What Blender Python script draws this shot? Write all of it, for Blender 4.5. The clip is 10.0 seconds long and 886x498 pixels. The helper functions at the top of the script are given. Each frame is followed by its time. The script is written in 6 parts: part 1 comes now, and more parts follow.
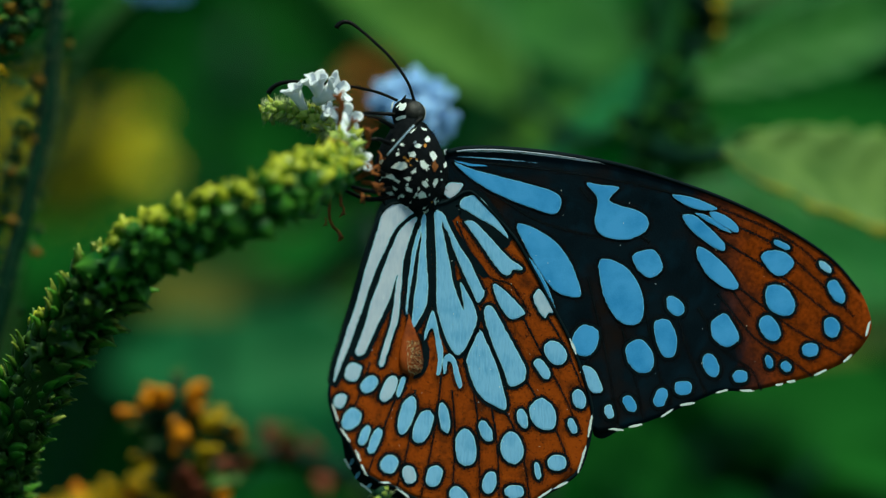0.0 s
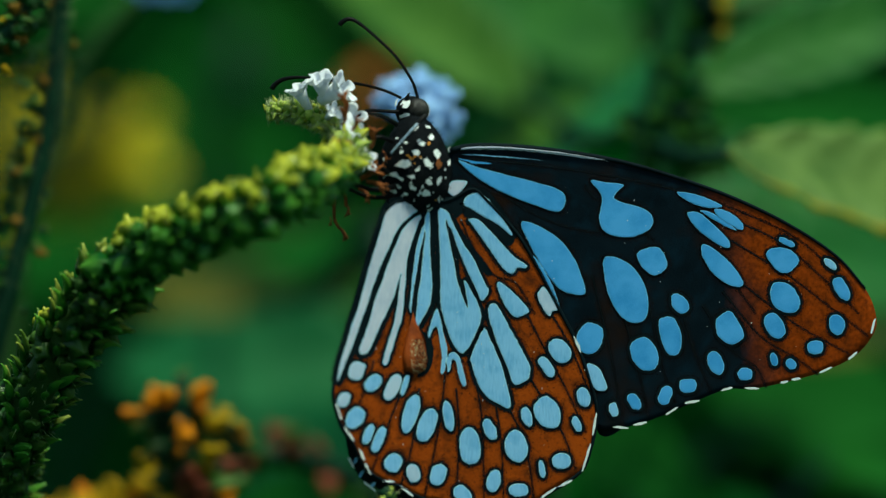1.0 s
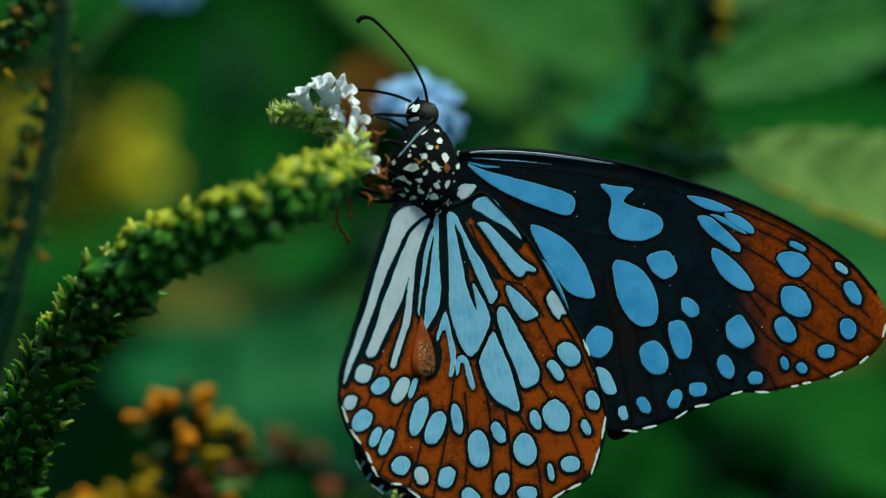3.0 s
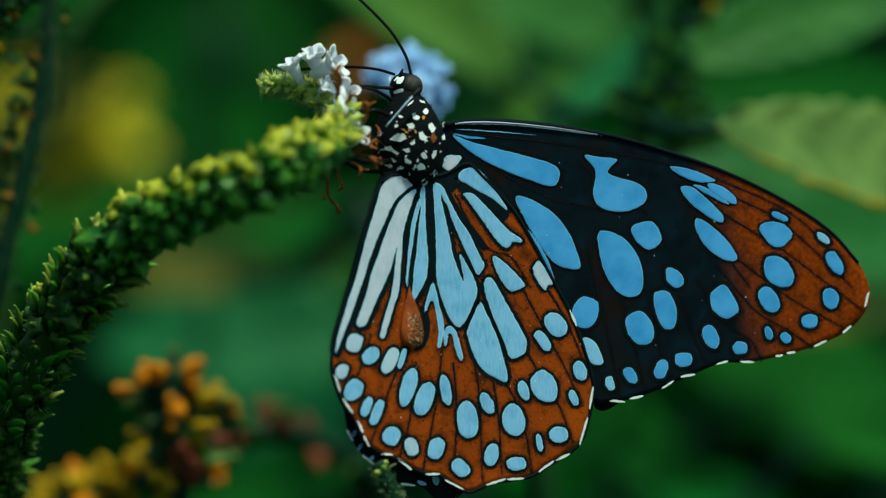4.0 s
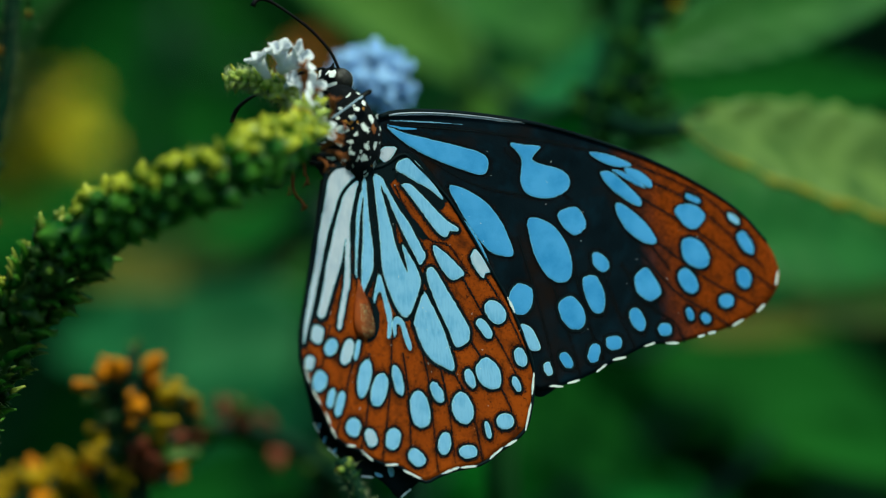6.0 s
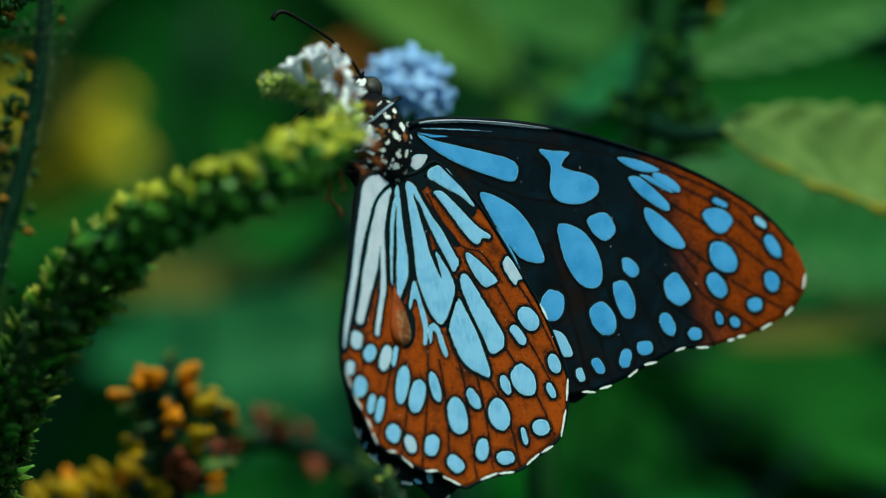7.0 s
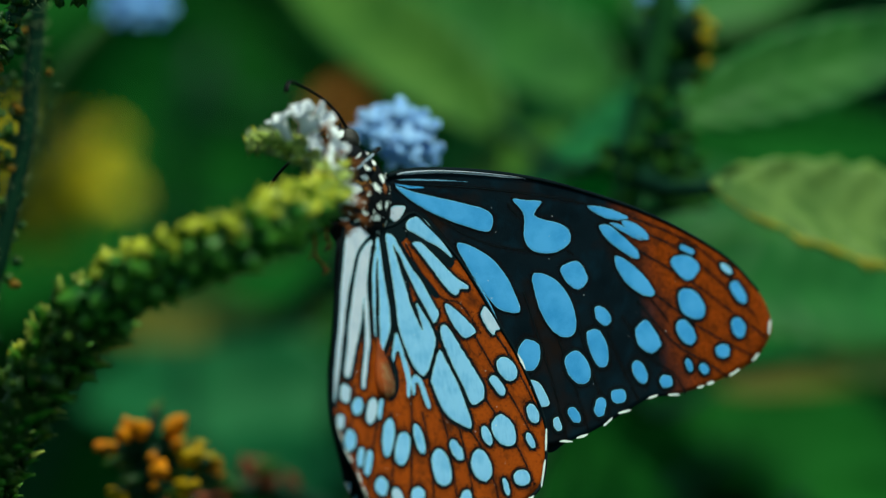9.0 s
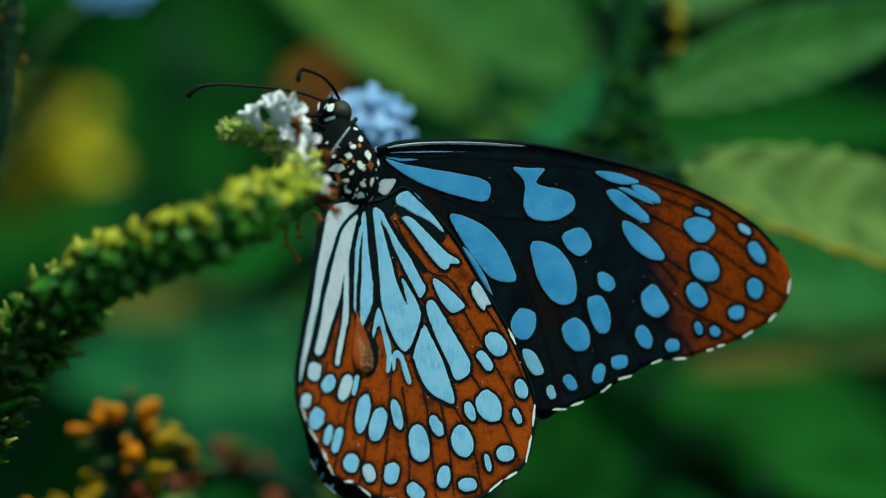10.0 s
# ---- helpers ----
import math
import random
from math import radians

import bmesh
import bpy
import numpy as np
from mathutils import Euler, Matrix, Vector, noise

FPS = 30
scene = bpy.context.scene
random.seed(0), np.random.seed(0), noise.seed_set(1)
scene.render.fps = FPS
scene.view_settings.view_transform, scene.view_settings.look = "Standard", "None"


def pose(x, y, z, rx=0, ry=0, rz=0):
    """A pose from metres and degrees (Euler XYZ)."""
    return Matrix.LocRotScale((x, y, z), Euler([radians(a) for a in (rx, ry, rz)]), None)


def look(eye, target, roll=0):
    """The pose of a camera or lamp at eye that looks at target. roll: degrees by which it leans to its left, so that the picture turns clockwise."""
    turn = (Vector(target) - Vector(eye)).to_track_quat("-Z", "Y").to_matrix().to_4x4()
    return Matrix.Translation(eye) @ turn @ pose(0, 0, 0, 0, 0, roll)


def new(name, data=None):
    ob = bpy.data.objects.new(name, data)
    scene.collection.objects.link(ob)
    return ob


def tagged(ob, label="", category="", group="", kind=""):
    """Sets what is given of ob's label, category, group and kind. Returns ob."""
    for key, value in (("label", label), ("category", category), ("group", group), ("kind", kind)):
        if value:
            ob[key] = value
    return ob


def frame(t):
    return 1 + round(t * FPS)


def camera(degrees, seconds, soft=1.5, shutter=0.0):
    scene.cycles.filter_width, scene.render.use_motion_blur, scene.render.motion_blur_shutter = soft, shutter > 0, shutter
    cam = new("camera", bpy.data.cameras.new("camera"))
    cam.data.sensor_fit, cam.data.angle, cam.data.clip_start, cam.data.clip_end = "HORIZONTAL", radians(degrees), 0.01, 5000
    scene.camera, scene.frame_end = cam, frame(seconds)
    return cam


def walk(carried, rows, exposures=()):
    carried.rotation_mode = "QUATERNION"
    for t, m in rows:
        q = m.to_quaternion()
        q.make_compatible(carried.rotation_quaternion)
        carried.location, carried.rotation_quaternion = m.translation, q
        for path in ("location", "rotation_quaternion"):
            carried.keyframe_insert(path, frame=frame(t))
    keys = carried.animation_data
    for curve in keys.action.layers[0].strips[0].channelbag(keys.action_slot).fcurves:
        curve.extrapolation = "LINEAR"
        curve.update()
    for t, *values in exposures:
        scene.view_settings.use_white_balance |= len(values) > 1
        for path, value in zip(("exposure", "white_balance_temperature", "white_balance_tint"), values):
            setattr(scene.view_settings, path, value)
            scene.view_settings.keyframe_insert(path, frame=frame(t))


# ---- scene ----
MM = 0.001  # the plan below is drawn in millimetres

# ---- camera ----
cam = camera(6.294, 10.0, soft=1.25)
cam.data.dof.use_dof = True
cam.data.dof.focus_distance = 0.8022
cam.data.dof.aperture_fstop = 12.0
walk(cam, [
    (0, pose(0.00000, -0.80000, 0.00000, 90.000, -0.000, -0.000)),
    (0.5, pose(0.00046, -0.79922, 0.00100, 89.967, -0.079, -0.005)),
    (1, pose(-0.00011, -0.79952, -0.00036, 90.024, 0.051, 0.027)),
    (1.5, pose(-0.00007, -0.79999, -0.00125, 90.133, 0.013, -0.004)),
    (2, pose(-0.00012, -0.79969, -0.00211, 90.294, 0.222, 0.075)),
    (2.2, pose(-0.00080, -0.79953, -0.00160, 90.282, 0.177, 0.049)),
    (3.3, pose(-0.00240, -0.79968, -0.00120, 90.036, 0.181, -0.194)),
    (3.5, pose(-0.00241, -0.79950, -0.00121, 89.998, 0.178, -0.248)),
    (4, pose(-0.00412, -0.80002, -0.00212, 89.964, 0.241, -0.308)),
    (4.5, pose(-0.00713, -0.80012, -0.00332, 89.936, 0.256, -0.223)),
    (5, pose(-0.00820, -0.79994, -0.00381, 89.916, -0.119, -0.171)),
    (5.5, pose(-0.00837, -0.79873, -0.00316, 89.904, -0.159, -0.610)),
    (5.7, pose(-0.00840, -0.79844, -0.00330, 89.959, -0.316, -0.870)),
    (6.8, pose(-0.00850, -0.78720, -0.00370, 90.100, 0.217, -0.667)),
    (7, pose(-0.00863, -0.78757, -0.00372, 90.105, 0.089, -0.616)),
    (7.5, pose(-0.00836, -0.78708, -0.00244, 90.148, 0.034, -0.591)),
    (8, pose(-0.00626, -0.78700, -0.00134, 90.232, 0.006, -0.566)),
    (8.5, pose(-0.00554, -0.78678, 0.00070, 90.158, -0.119, -0.511)),
    (9, pose(-0.00546, -0.78656, 0.00266, 90.050, -0.258, -0.489)),
    (9.5, pose(-0.00397, -0.78704, 0.00477, 89.877, -0.189, -0.429)),
    (10, pose(-0.00346, -0.79223, 0.00897, 89.523, -0.388, -0.547)),
], exposures=[(0, 0.31, 6400, -18), (10, 0.31, 6400, -18)])

# ---- world and sun: soft daylight from high up, a little behind the camera ----
SUN_HEIGHT, SUN_TURN = radians(69), radians(142)
world = bpy.data.worlds.new("sky")
scene.world = world
world.use_nodes = True
wn = world.node_tree.nodes
sky = wn.new("ShaderNodeTexSky")
sky.sky_type, sky.sun_disc = "NISHITA", False
sky.sun_elevation, sky.sun_rotation = SUN_HEIGHT, SUN_TURN
world.node_tree.links.new(sky.outputs[0], wn["Background"].inputs[0])
wn["Background"].inputs[1].default_value = 0.079

lamp = bpy.data.lights.new("sun", "SUN")
lamp.energy, lamp.angle, lamp.color = 3.15, radians(9), (1.0, 0.94, 0.82)
sun = new("sun", lamp)
to_sun = Vector((math.sin(SUN_TURN) * math.cos(SUN_HEIGHT), math.cos(SUN_TURN) * math.cos(SUN_HEIGHT), math.sin(SUN_HEIGHT)))
sun.matrix_world = look(to_sun * 5, (0, 0, 0))


# ---- materials ----
def surface(name, low, high, size, rough=0.6, bump=0.2, fine=None, fine_amount=0.3, translucent=0.0, spread=0.0, sheen=0.0, spec=0.2, metal=0.0, stretch=None):
    """A material whose colour wanders between low and high over patches of that many millimetres, with a finer grain and relief on top."""
    m = bpy.data.materials.new(name)
    m.use_nodes = True
    t = m.node_tree
    n, l = t.nodes, t.links
    p = n["Principled BSDF"]
    where = n.new("ShaderNodeTexCoord")
    big = n.new("ShaderNodeTexNoise")
    big.inputs["Scale"].default_value, big.inputs["Detail"].default_value = 1.0 / (size * MM), 4.0
    l.new(where.outputs["Object"], big.inputs["Vector"])
    small = n.new("ShaderNodeTexNoise")
    small.inputs["Scale"].default_value, small.inputs["Detail"].default_value = 1.0 / ((fine or size * 0.12) * MM), 3.0
    l.new(where.outputs["Object"], small.inputs["Vector"])
    if stretch:
        along = n.new("ShaderNodeMapping")
        along.inputs["Scale"].default_value = stretch
        l.new(where.outputs["Object"], along.inputs["Vector"])
        l.new(along.outputs[0], small.inputs["Vector"])
    add = n.new("ShaderNodeMath")
    add.operation = "MULTIPLY_ADD"
    l.new(small.outputs[0], add.inputs[0])
    add.inputs[1].default_value = fine_amount
    l.new(big.outputs[0], add.inputs[2])
    last = add
    if spread:
        own = n.new("ShaderNodeObjectInfo")
        extra = n.new("ShaderNodeMath")
        extra.operation = "MULTIPLY_ADD"
        l.new(own.outputs["Random"], extra.inputs[0])
        extra.inputs[1].default_value = spread
        l.new(add.outputs[0], extra.inputs[2])
        last = extra
    ramp = n.new("ShaderNodeValToRGB")
    ramp.color_ramp.elements[0].position = 0.35
    ramp.color_ramp.elements[1].position = 0.62 + 0.5 * fine_amount + spread
    ramp.color_ramp.elements[0].color, ramp.color_ramp.elements[1].color = (*low, 1), (*high, 1)
    l.new(last.outputs[0], ramp.inputs[0])
    l.new(ramp.outputs[0], p.inputs["Base Color"])
    p.inputs["Roughness"].default_value = rough
    p.inputs["Metallic"].default_value = metal
    p.inputs["Specular IOR Level"].default_value = spec
    if sheen:
        p.inputs["Sheen Weight"].default_value = sheen
    relief = n.new("ShaderNodeBump")
    relief.inputs["Strength"].default_value, relief.inputs["Distance"].default_value = bump, 0.15 * MM
    l.new(small.outputs[0], relief.inputs["Height"])
    l.new(relief.outputs[0], p.inputs["Normal"])
    if translucent:
        thin = n.new("ShaderNodeBsdfTranslucent")
        l.new(ramp.outputs[0], thin.inputs["Color"])
        mix = n.new("ShaderNodeMixShader")
        mix.inputs[0].default_value = translucent
        l.new(p.outputs[0], mix.inputs[1])
        l.new(thin.outputs[0], mix.inputs[2])
        l.new(mix.outputs[0], n["Material Output"].inputs["Surface"])
    return m


def streaked(m, base, tones, squeeze):
    """Adds long smudges that run out from the wing's root: (scale, low, high, tone, amount, fanned)."""
    n, l = m.node_tree.nodes, m.node_tree.links
    p = n["Principled BSDF"]
    where = n.new("ShaderNodeTexCoord")
    off = n.new("ShaderNodeVectorMath")
    off.operation = "SUBTRACT"
    off.inputs[1].default_value = base
    l.new(where.outputs["Object"], off.inputs[0])
    split = n.new("ShaderNodeSeparateXYZ")
    l.new(off.outputs[0], split.inputs[0])
    turn = n.new("ShaderNodeMath")
    turn.operation = "ARCTAN2"
    l.new(split.outputs[2], turn.inputs[0])
    l.new(split.outputs[0], turn.inputs[1])
    far = n.new("ShaderNodeVectorMath")
    far.operation = "LENGTH"
    l.new(off.outputs[0], far.inputs[0])
    polar = n.new("ShaderNodeCombineXYZ")
    l.new(turn.outputs[0], polar.inputs[0])
    reach = n.new("ShaderNodeMath")
    reach.operation = "MULTIPLY"
    l.new(far.outputs["Value"], reach.inputs[0])
    reach.inputs[1].default_value = squeeze
    l.new(reach.outputs[0], polar.inputs[1])
    last = p.inputs["Base Color"].links[0].from_socket
    for scale, low, high, tone, amount, fan in tones:
        tex = n.new("ShaderNodeTexNoise")
        tex.inputs["Scale"].default_value, tex.inputs["Detail"].default_value = scale, 3.0
        l.new(polar.outputs[0] if fan else where.outputs["Object"], tex.inputs["Vector"])
        span = n.new("ShaderNodeMapRange")
        span.inputs["From Min"].default_value, span.inputs["From Max"].default_value = low, high
        span.inputs["To Max"].default_value = amount
        l.new(tex.outputs[0], span.inputs["Value"])
        mix = n.new("ShaderNodeMix")
        mix.data_type = "RGBA"
        l.new(span.outputs[0], mix.inputs[0])
        l.new(last, mix.inputs[6])
        mix.inputs[7].default_value = (*tone, 1)
        last = mix.outputs[2]
    l.new(last, p.inputs["Base Color"])
    return m


def forewing_membrane():
    """Blue-black with a painted navy sheen towards the body, rust brown towards the outer margin, the change ragged."""
    m = surface("forewing_membrane", (0.0015, 0.0045, 0.0072), (0.0044, 0.0104, 0.0160), 4, rough=0.5, bump=0.2, fine=0.18, spec=0.03)
    # the fanned navy tone paints a bluish sheen into the black
    streaked(m, (0.004, 0, 0.006), ((9.0, 0.50, 0.70, (0.0045, 0.0150, 0.0250), 0.9, True), (170.0, 0.56, 0.74, (0.016, 0.0070, 0.0030), 0.8, False)), 60.0)
    t = m.node_tree
    n, l = t.nodes, t.links
    p = n["Principled BSDF"]
    black = p.inputs["Base Color"].links[0].from_socket
    where = n.new("ShaderNodeTexCoord")
    split = n.new("ShaderNodeSeparateXYZ")
    l.new(where.outputs["Object"], split.inputs[0])
    wander = n.new("ShaderNodeTexNoise")
    wander.inputs["Scale"].default_value, wander.inputs["Detail"].default_value = 220.0, 4.0
    l.new(where.outputs["Object"], wander.inputs["Vector"])
    reach = n.new("ShaderNodeMath")
    reach.operation = "MULTIPLY_ADD"
    l.new(wander.outputs[0], reach.inputs[0])
    reach.inputs[1].default_value = 0.005
    l.new(split.outputs[0], reach.inputs[2])
    tilt = n.new("ShaderNodeMath")
    tilt.operation = "MULTIPLY_ADD"
    l.new(split.outputs[2], tilt.inputs[0])
    tilt.inputs[1].default_value = 0.26
    l.new(reach.outputs[0], tilt.inputs[2])
    span = n.new("ShaderNodeMapRange")
    span.inputs["From Min"].default_value, span.inputs["From Max"].default_value = 0.0318, 0.0368
    l.new(tilt.outputs[0], span.inputs["Value"])
    mix = n.new("ShaderNodeMix")
    mix.data_type = "RGBA"
    l.new(span.outputs[0], mix.inputs[0])
    grain = n.new("ShaderNodeTexNoise")
    grain.inputs["Scale"].default_value = 2500.0
    l.new(where.outputs["Object"], grain.inputs["Vector"])
    tone = n.new("ShaderNodeValToRGB")
    tone.color_ramp.elements[0].position, tone.color_ramp.elements[1].position = 0.3, 0.75
    tone.color_ramp.elements[0].color, tone.color_ramp.elements[1].color = (0.150, 0.025, 0.002, 1), (0.325, 0.054, 0.005, 1)
    l.new(grain.outputs[0], tone.inputs[0])
    l.new(tone.outputs[0], p.inputs["Base Color"])
    streaked(m, (0.012, 0, 0.006), ((16.0, 0.50, 0.70, (0.045, 0.011, 0.003), 0.6, True), (30.0, 0.56, 0.74, (0.020, 0.008, 0.006), 0.4, True)), 40.0)
    outer = p.inputs["Base Color"].links[0].from_socket
    l.new(black, mix.inputs[6])
    l.new(outer, mix.inputs[7])
    l.new(mix.outputs[2], p.inputs["Base Color"])
    return m


def rust_membrane():
    """Rust brown scales with long smudges along the veins, dark dusting and a few bright scales."""
    m = surface("rust_brown_wing", (0.175, 0.030, 0.003), (0.37, 0.066, 0.005), 5, rough=0.6, bump=0.3, fine=0.22, fine_amount=0.5, spec=0.05)
    return streaked(m, (0.002, 0, 0.004), ((11.0, 0.52, 0.72, (0.040, 0.011, 0.004), 0.7, True), (26.0, 0.54, 0.72, (0.020, 0.008, 0.004), 0.6, True), (3800.0, 0.62, 0.70, (0.010, 0.006, 0.005), 0.8, False), (3000.0, 0.70, 0.76, (0.55, 0.20, 0.04), 0.6, False)), 40.0)


def scattered(name, tone, grain, low, high):
    """Loose scales that let the surface below show between them."""
    m = surface(name, tone, tone, 1.0, rough=0.6, spec=0.08)
    n, l = m.node_tree.nodes, m.node_tree.links
    where = n.new("ShaderNodeTexCoord")
    tex = n.new("ShaderNodeTexNoise")
    tex.inputs["Scale"].default_value, tex.inputs["Detail"].default_value = 1.0 / (grain * MM), 2.0
    l.new(where.outputs["Object"], tex.inputs["Vector"])
    span = n.new("ShaderNodeMapRange")
    span.inputs["From Min"].default_value, span.inputs["From Max"].default_value = low, high
    l.new(tex.outputs[0], span.inputs["Value"])
    clear = n.new("ShaderNodeBsdfTransparent")
    mix = n.new("ShaderNodeMixShader")
    l.new(span.outputs[0], mix.inputs[0])
    l.new(clear.outputs[0], mix.inputs[1])
    l.new(n["Principled BSDF"].outputs[0], mix.inputs[2])
    l.new(mix.outputs[0], n["Material Output"].inputs["Surface"])
    return m


def tipped(name, base, tip, start, end, rough=0.38, translucent=0.15):
    """Buds that pass from one colour at the foot to another at the tip, each a little different."""
    m = surface(name, tuple(0.6 * c for c in base), base, 0.9, rough=rough, spec=0.3, bump=0.6, fine=0.2, translucent=translucent, spread=0.25)
    n, l = m.node_tree.nodes, m.node_tree.links
    p = n["Principled BSDF"]
    ramp = p.inputs["Base Color"].links[0].from_socket
    where = n.new("ShaderNodeTexCoord")
    split = n.new("ShaderNodeSeparateXYZ")
    l.new(where.outputs["Object"], split.inputs[0])
    own = n.new("ShaderNodeObjectInfo")
    shift = n.new("ShaderNodeMath")
    shift.operation = "MULTIPLY_ADD"
    l.new(own.outputs["Random"], shift.inputs[0])
    shift.inputs[1].default_value = 0.5 * MM
    l.new(split.outputs[2], shift.inputs[2])
    span = n.new("ShaderNodeMapRange")
    span.inputs["From Min"].default_value, span.inputs["From Max"].default_value = start * MM, end * MM
    l.new(shift.outputs[0], span.inputs["Value"])
    mix = n.new("ShaderNodeMix")
    mix.data_type = "RGBA"
    l.new(span.outputs[0], mix.inputs[0])
    l.new(ramp, mix.inputs[6])
    mix.inputs[7].default_value = (*tip, 1)
    l.new(mix.outputs[2], p.inputs["Base Color"])
    return m


FOREWING = forewing_membrane()
RUST = rust_membrane()
DUST = scattered("loose_black_scales", (0.004, 0.004, 0.005), 0.09, 0.40, 0.60)
SOOT = surface("black_wing_scales", (0.0024, 0.0056, 0.0074), (0.0056, 0.0118, 0.0150), 2, rough=0.55, bump=0.3, fine=0.12, spec=0.03)
BLUE = surface("sky_blue_wing_scales", (0.046, 0.27, 0.64), (0.11, 0.40, 0.82), 2.6, rough=0.5, bump=0.12, fine=0.12, fine_amount=0.3)
PALE = surface("pale_blue_wing_scales", (0.10, 0.36, 0.69), (0.29, 0.58, 0.89), 1.7, rough=0.5, bump=0.35, fine=0.20, fine_amount=0.85, stretch=(1, 1, 0.18))
FROST = surface("frosted_blue_scales", (0.34, 0.51, 0.70), (0.54, 0.66, 0.82), 1.5, rough=0.6, bump=0.15, fine=0.2, fine_amount=0.6, stretch=(1, 1, 0.2))
RIM_SCALES = surface("bright_rim_scales", (0.27, 0.62, 0.86), (0.52, 0.82, 0.95), 0.5, rough=0.5, bump=0.1, fine=0.1)
CREAM = surface("white_scales", (0.43, 0.51, 0.67), (0.64, 0.68, 0.80), 1.5, rough=0.6, bump=0.2, fine=0.2, fine_amount=0.6, stretch=(1, 1, 0.2))
WHITE = surface("white_body_scales", (0.70, 0.75, 0.75), (0.90, 0.93, 0.92), 0.8, rough=0.6, bump=0.3, fine=0.1)
RIM_BLUE = surface("bright_blue_rim_scales", (0.11, 0.42, 0.74), (0.24, 0.58, 0.88), 0.5, rough=0.5, bump=0.1, fine=0.1)
FUR = surface("black_fur", (0.0012, 0.0024, 0.0032), (0.0050, 0.0068, 0.0090), 0.8, rough=0.7, bump=0.9, fine=0.1, spec=0.08)
HORN = surface("black_horn", (0.0012, 0.0014, 0.0016), (0.005, 0.005, 0.005), 0.6, rough=0.45, bump=0.15, spec=0.12)
EYE = surface("dark_eye", (0.0008, 0.0010, 0.0012), (0.030, 0.026, 0.020), 0.26, rough=0.25, bump=0.6, fine=0.09, fine_amount=0.6, spec=0.4)
AMBER = surface("amber_scales", (0.35, 0.10, 0.01), (0.6, 0.26, 0.04), 0.5, rough=0.6)
SMUDGE = scattered("thin_dark_scales", (0.014, 0.006, 0.003), 0.09, 0.52, 0.72)
DUST_FINE = scattered("fine_black_scales", (0.010, 0.008, 0.007), 0.13, 0.53, 0.60)
POUCH = surface("orange_pouch", (0.13, 0.022, 0.002), (0.38, 0.068, 0.004), 1.2, rough=0.5, bump=0.8, fine=0.14)
GLINT = scattered("loose_pale_scales", (0.72, 0.56, 0.30), 0.12, 0.56, 0.62)
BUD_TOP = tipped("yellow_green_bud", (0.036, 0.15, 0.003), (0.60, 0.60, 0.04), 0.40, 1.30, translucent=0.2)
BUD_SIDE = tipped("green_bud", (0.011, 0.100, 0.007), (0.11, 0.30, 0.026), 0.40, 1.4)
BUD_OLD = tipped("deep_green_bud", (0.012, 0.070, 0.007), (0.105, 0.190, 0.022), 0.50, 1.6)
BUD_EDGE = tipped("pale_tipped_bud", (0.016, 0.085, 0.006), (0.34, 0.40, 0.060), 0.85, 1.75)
BUD_YOUNG = tipped("fresh_green_bud", (0.20, 0.46, 0.045), (0.66, 0.76, 0.15), 0.1, 0.9, translucent=0.4)
BUD_ORANGE = surface("orange_dry_bud", (0.52, 0.13, 0.002), (0.82, 0.31, 0.005), 2.5, rough=0.6, bump=0.5, translucent=0.2, spread=0.2)
BUD_OCHRE = surface("ochre_bud", (0.32, 0.20, 0.002), (0.58, 0.37, 0.006), 2.5, rough=0.6, bump=0.5, translucent=0.2, spread=0.2)
BUD_MOSS = surface("mossy_bud", (0.014, 0.080, 0.010), (0.055, 0.150, 0.018), 2.5, rough=0.7, bump=0.5, translucent=0.2, spread=0.2, spec=0.1)
BUD_GOLD = surface("golden_bud", (0.30, 0.23, 0.006), (0.55, 0.38, 0.012), 2.5, rough=0.6, bump=0.5, translucent=0.2, spread=0.2)
BUD_AMBER = surface("amber_husk", (0.10, 0.075, 0.006), (0.30, 0.15, 0.012), 1.2, rough=0.5, bump=0.5, translucent=0.3, spread=0.2)
BUD_RED = surface("dull_red_bud", (0.10, 0.02, 0.012), (0.22, 0.05, 0.02), 2.5, rough=0.6, bump=0.5, spread=0.2)
BUD_DIM = tipped("dim_green_bud", (0.011, 0.068, 0.009), (0.10, 0.15, 0.015), 0.9, 2.2)
STALK = surface("green_stalk", (0.02, 0.06, 0.012), (0.06, 0.13, 0.03), 3, rough=0.5, bump=0.5, fine=0.3)
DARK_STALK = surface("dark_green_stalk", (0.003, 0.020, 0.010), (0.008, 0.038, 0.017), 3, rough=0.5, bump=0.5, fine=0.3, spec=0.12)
STEM = surface("deep_green_stem", (0.008, 0.050, 0.010), (0.022, 0.090, 0.020), 4, rough=0.55, bump=0.5, fine=0.4, spec=0.12)
HAIR = surface("pale_hair", (0.35, 0.45, 0.18), (0.6, 0.66, 0.38), 1, rough=0.4, translucent=0.3)
PETAL = surface("white_petal", (0.72, 0.76, 0.86), (0.90, 0.92, 0.96), 1.5, rough=0.5, bump=0.25, fine=0.25, translucent=0.25)
LILAC = surface("pale_blue_petal", (0.21, 0.44, 0.87), (0.40, 0.62, 0.96), 4, rough=0.5, bump=0.25, translucent=0.25)
AZURE = surface("blue_petal", (0.13, 0.33, 0.75), (0.26, 0.50, 0.92), 4, rough=0.5, bump=0.25, translucent=0.2)
WITHERED = surface("withered_floret", (0.14, 0.038, 0.010), (0.34, 0.11, 0.028), 0.7, rough=0.7, bump=0.7, translucent=0.15)
LEAF_LIGHT = surface("light_green_leaf", (0.016, 0.095, 0.013), (0.052, 0.180, 0.028), 6, rough=0.5, bump=0.4, fine=1.2, translucent=0.25)
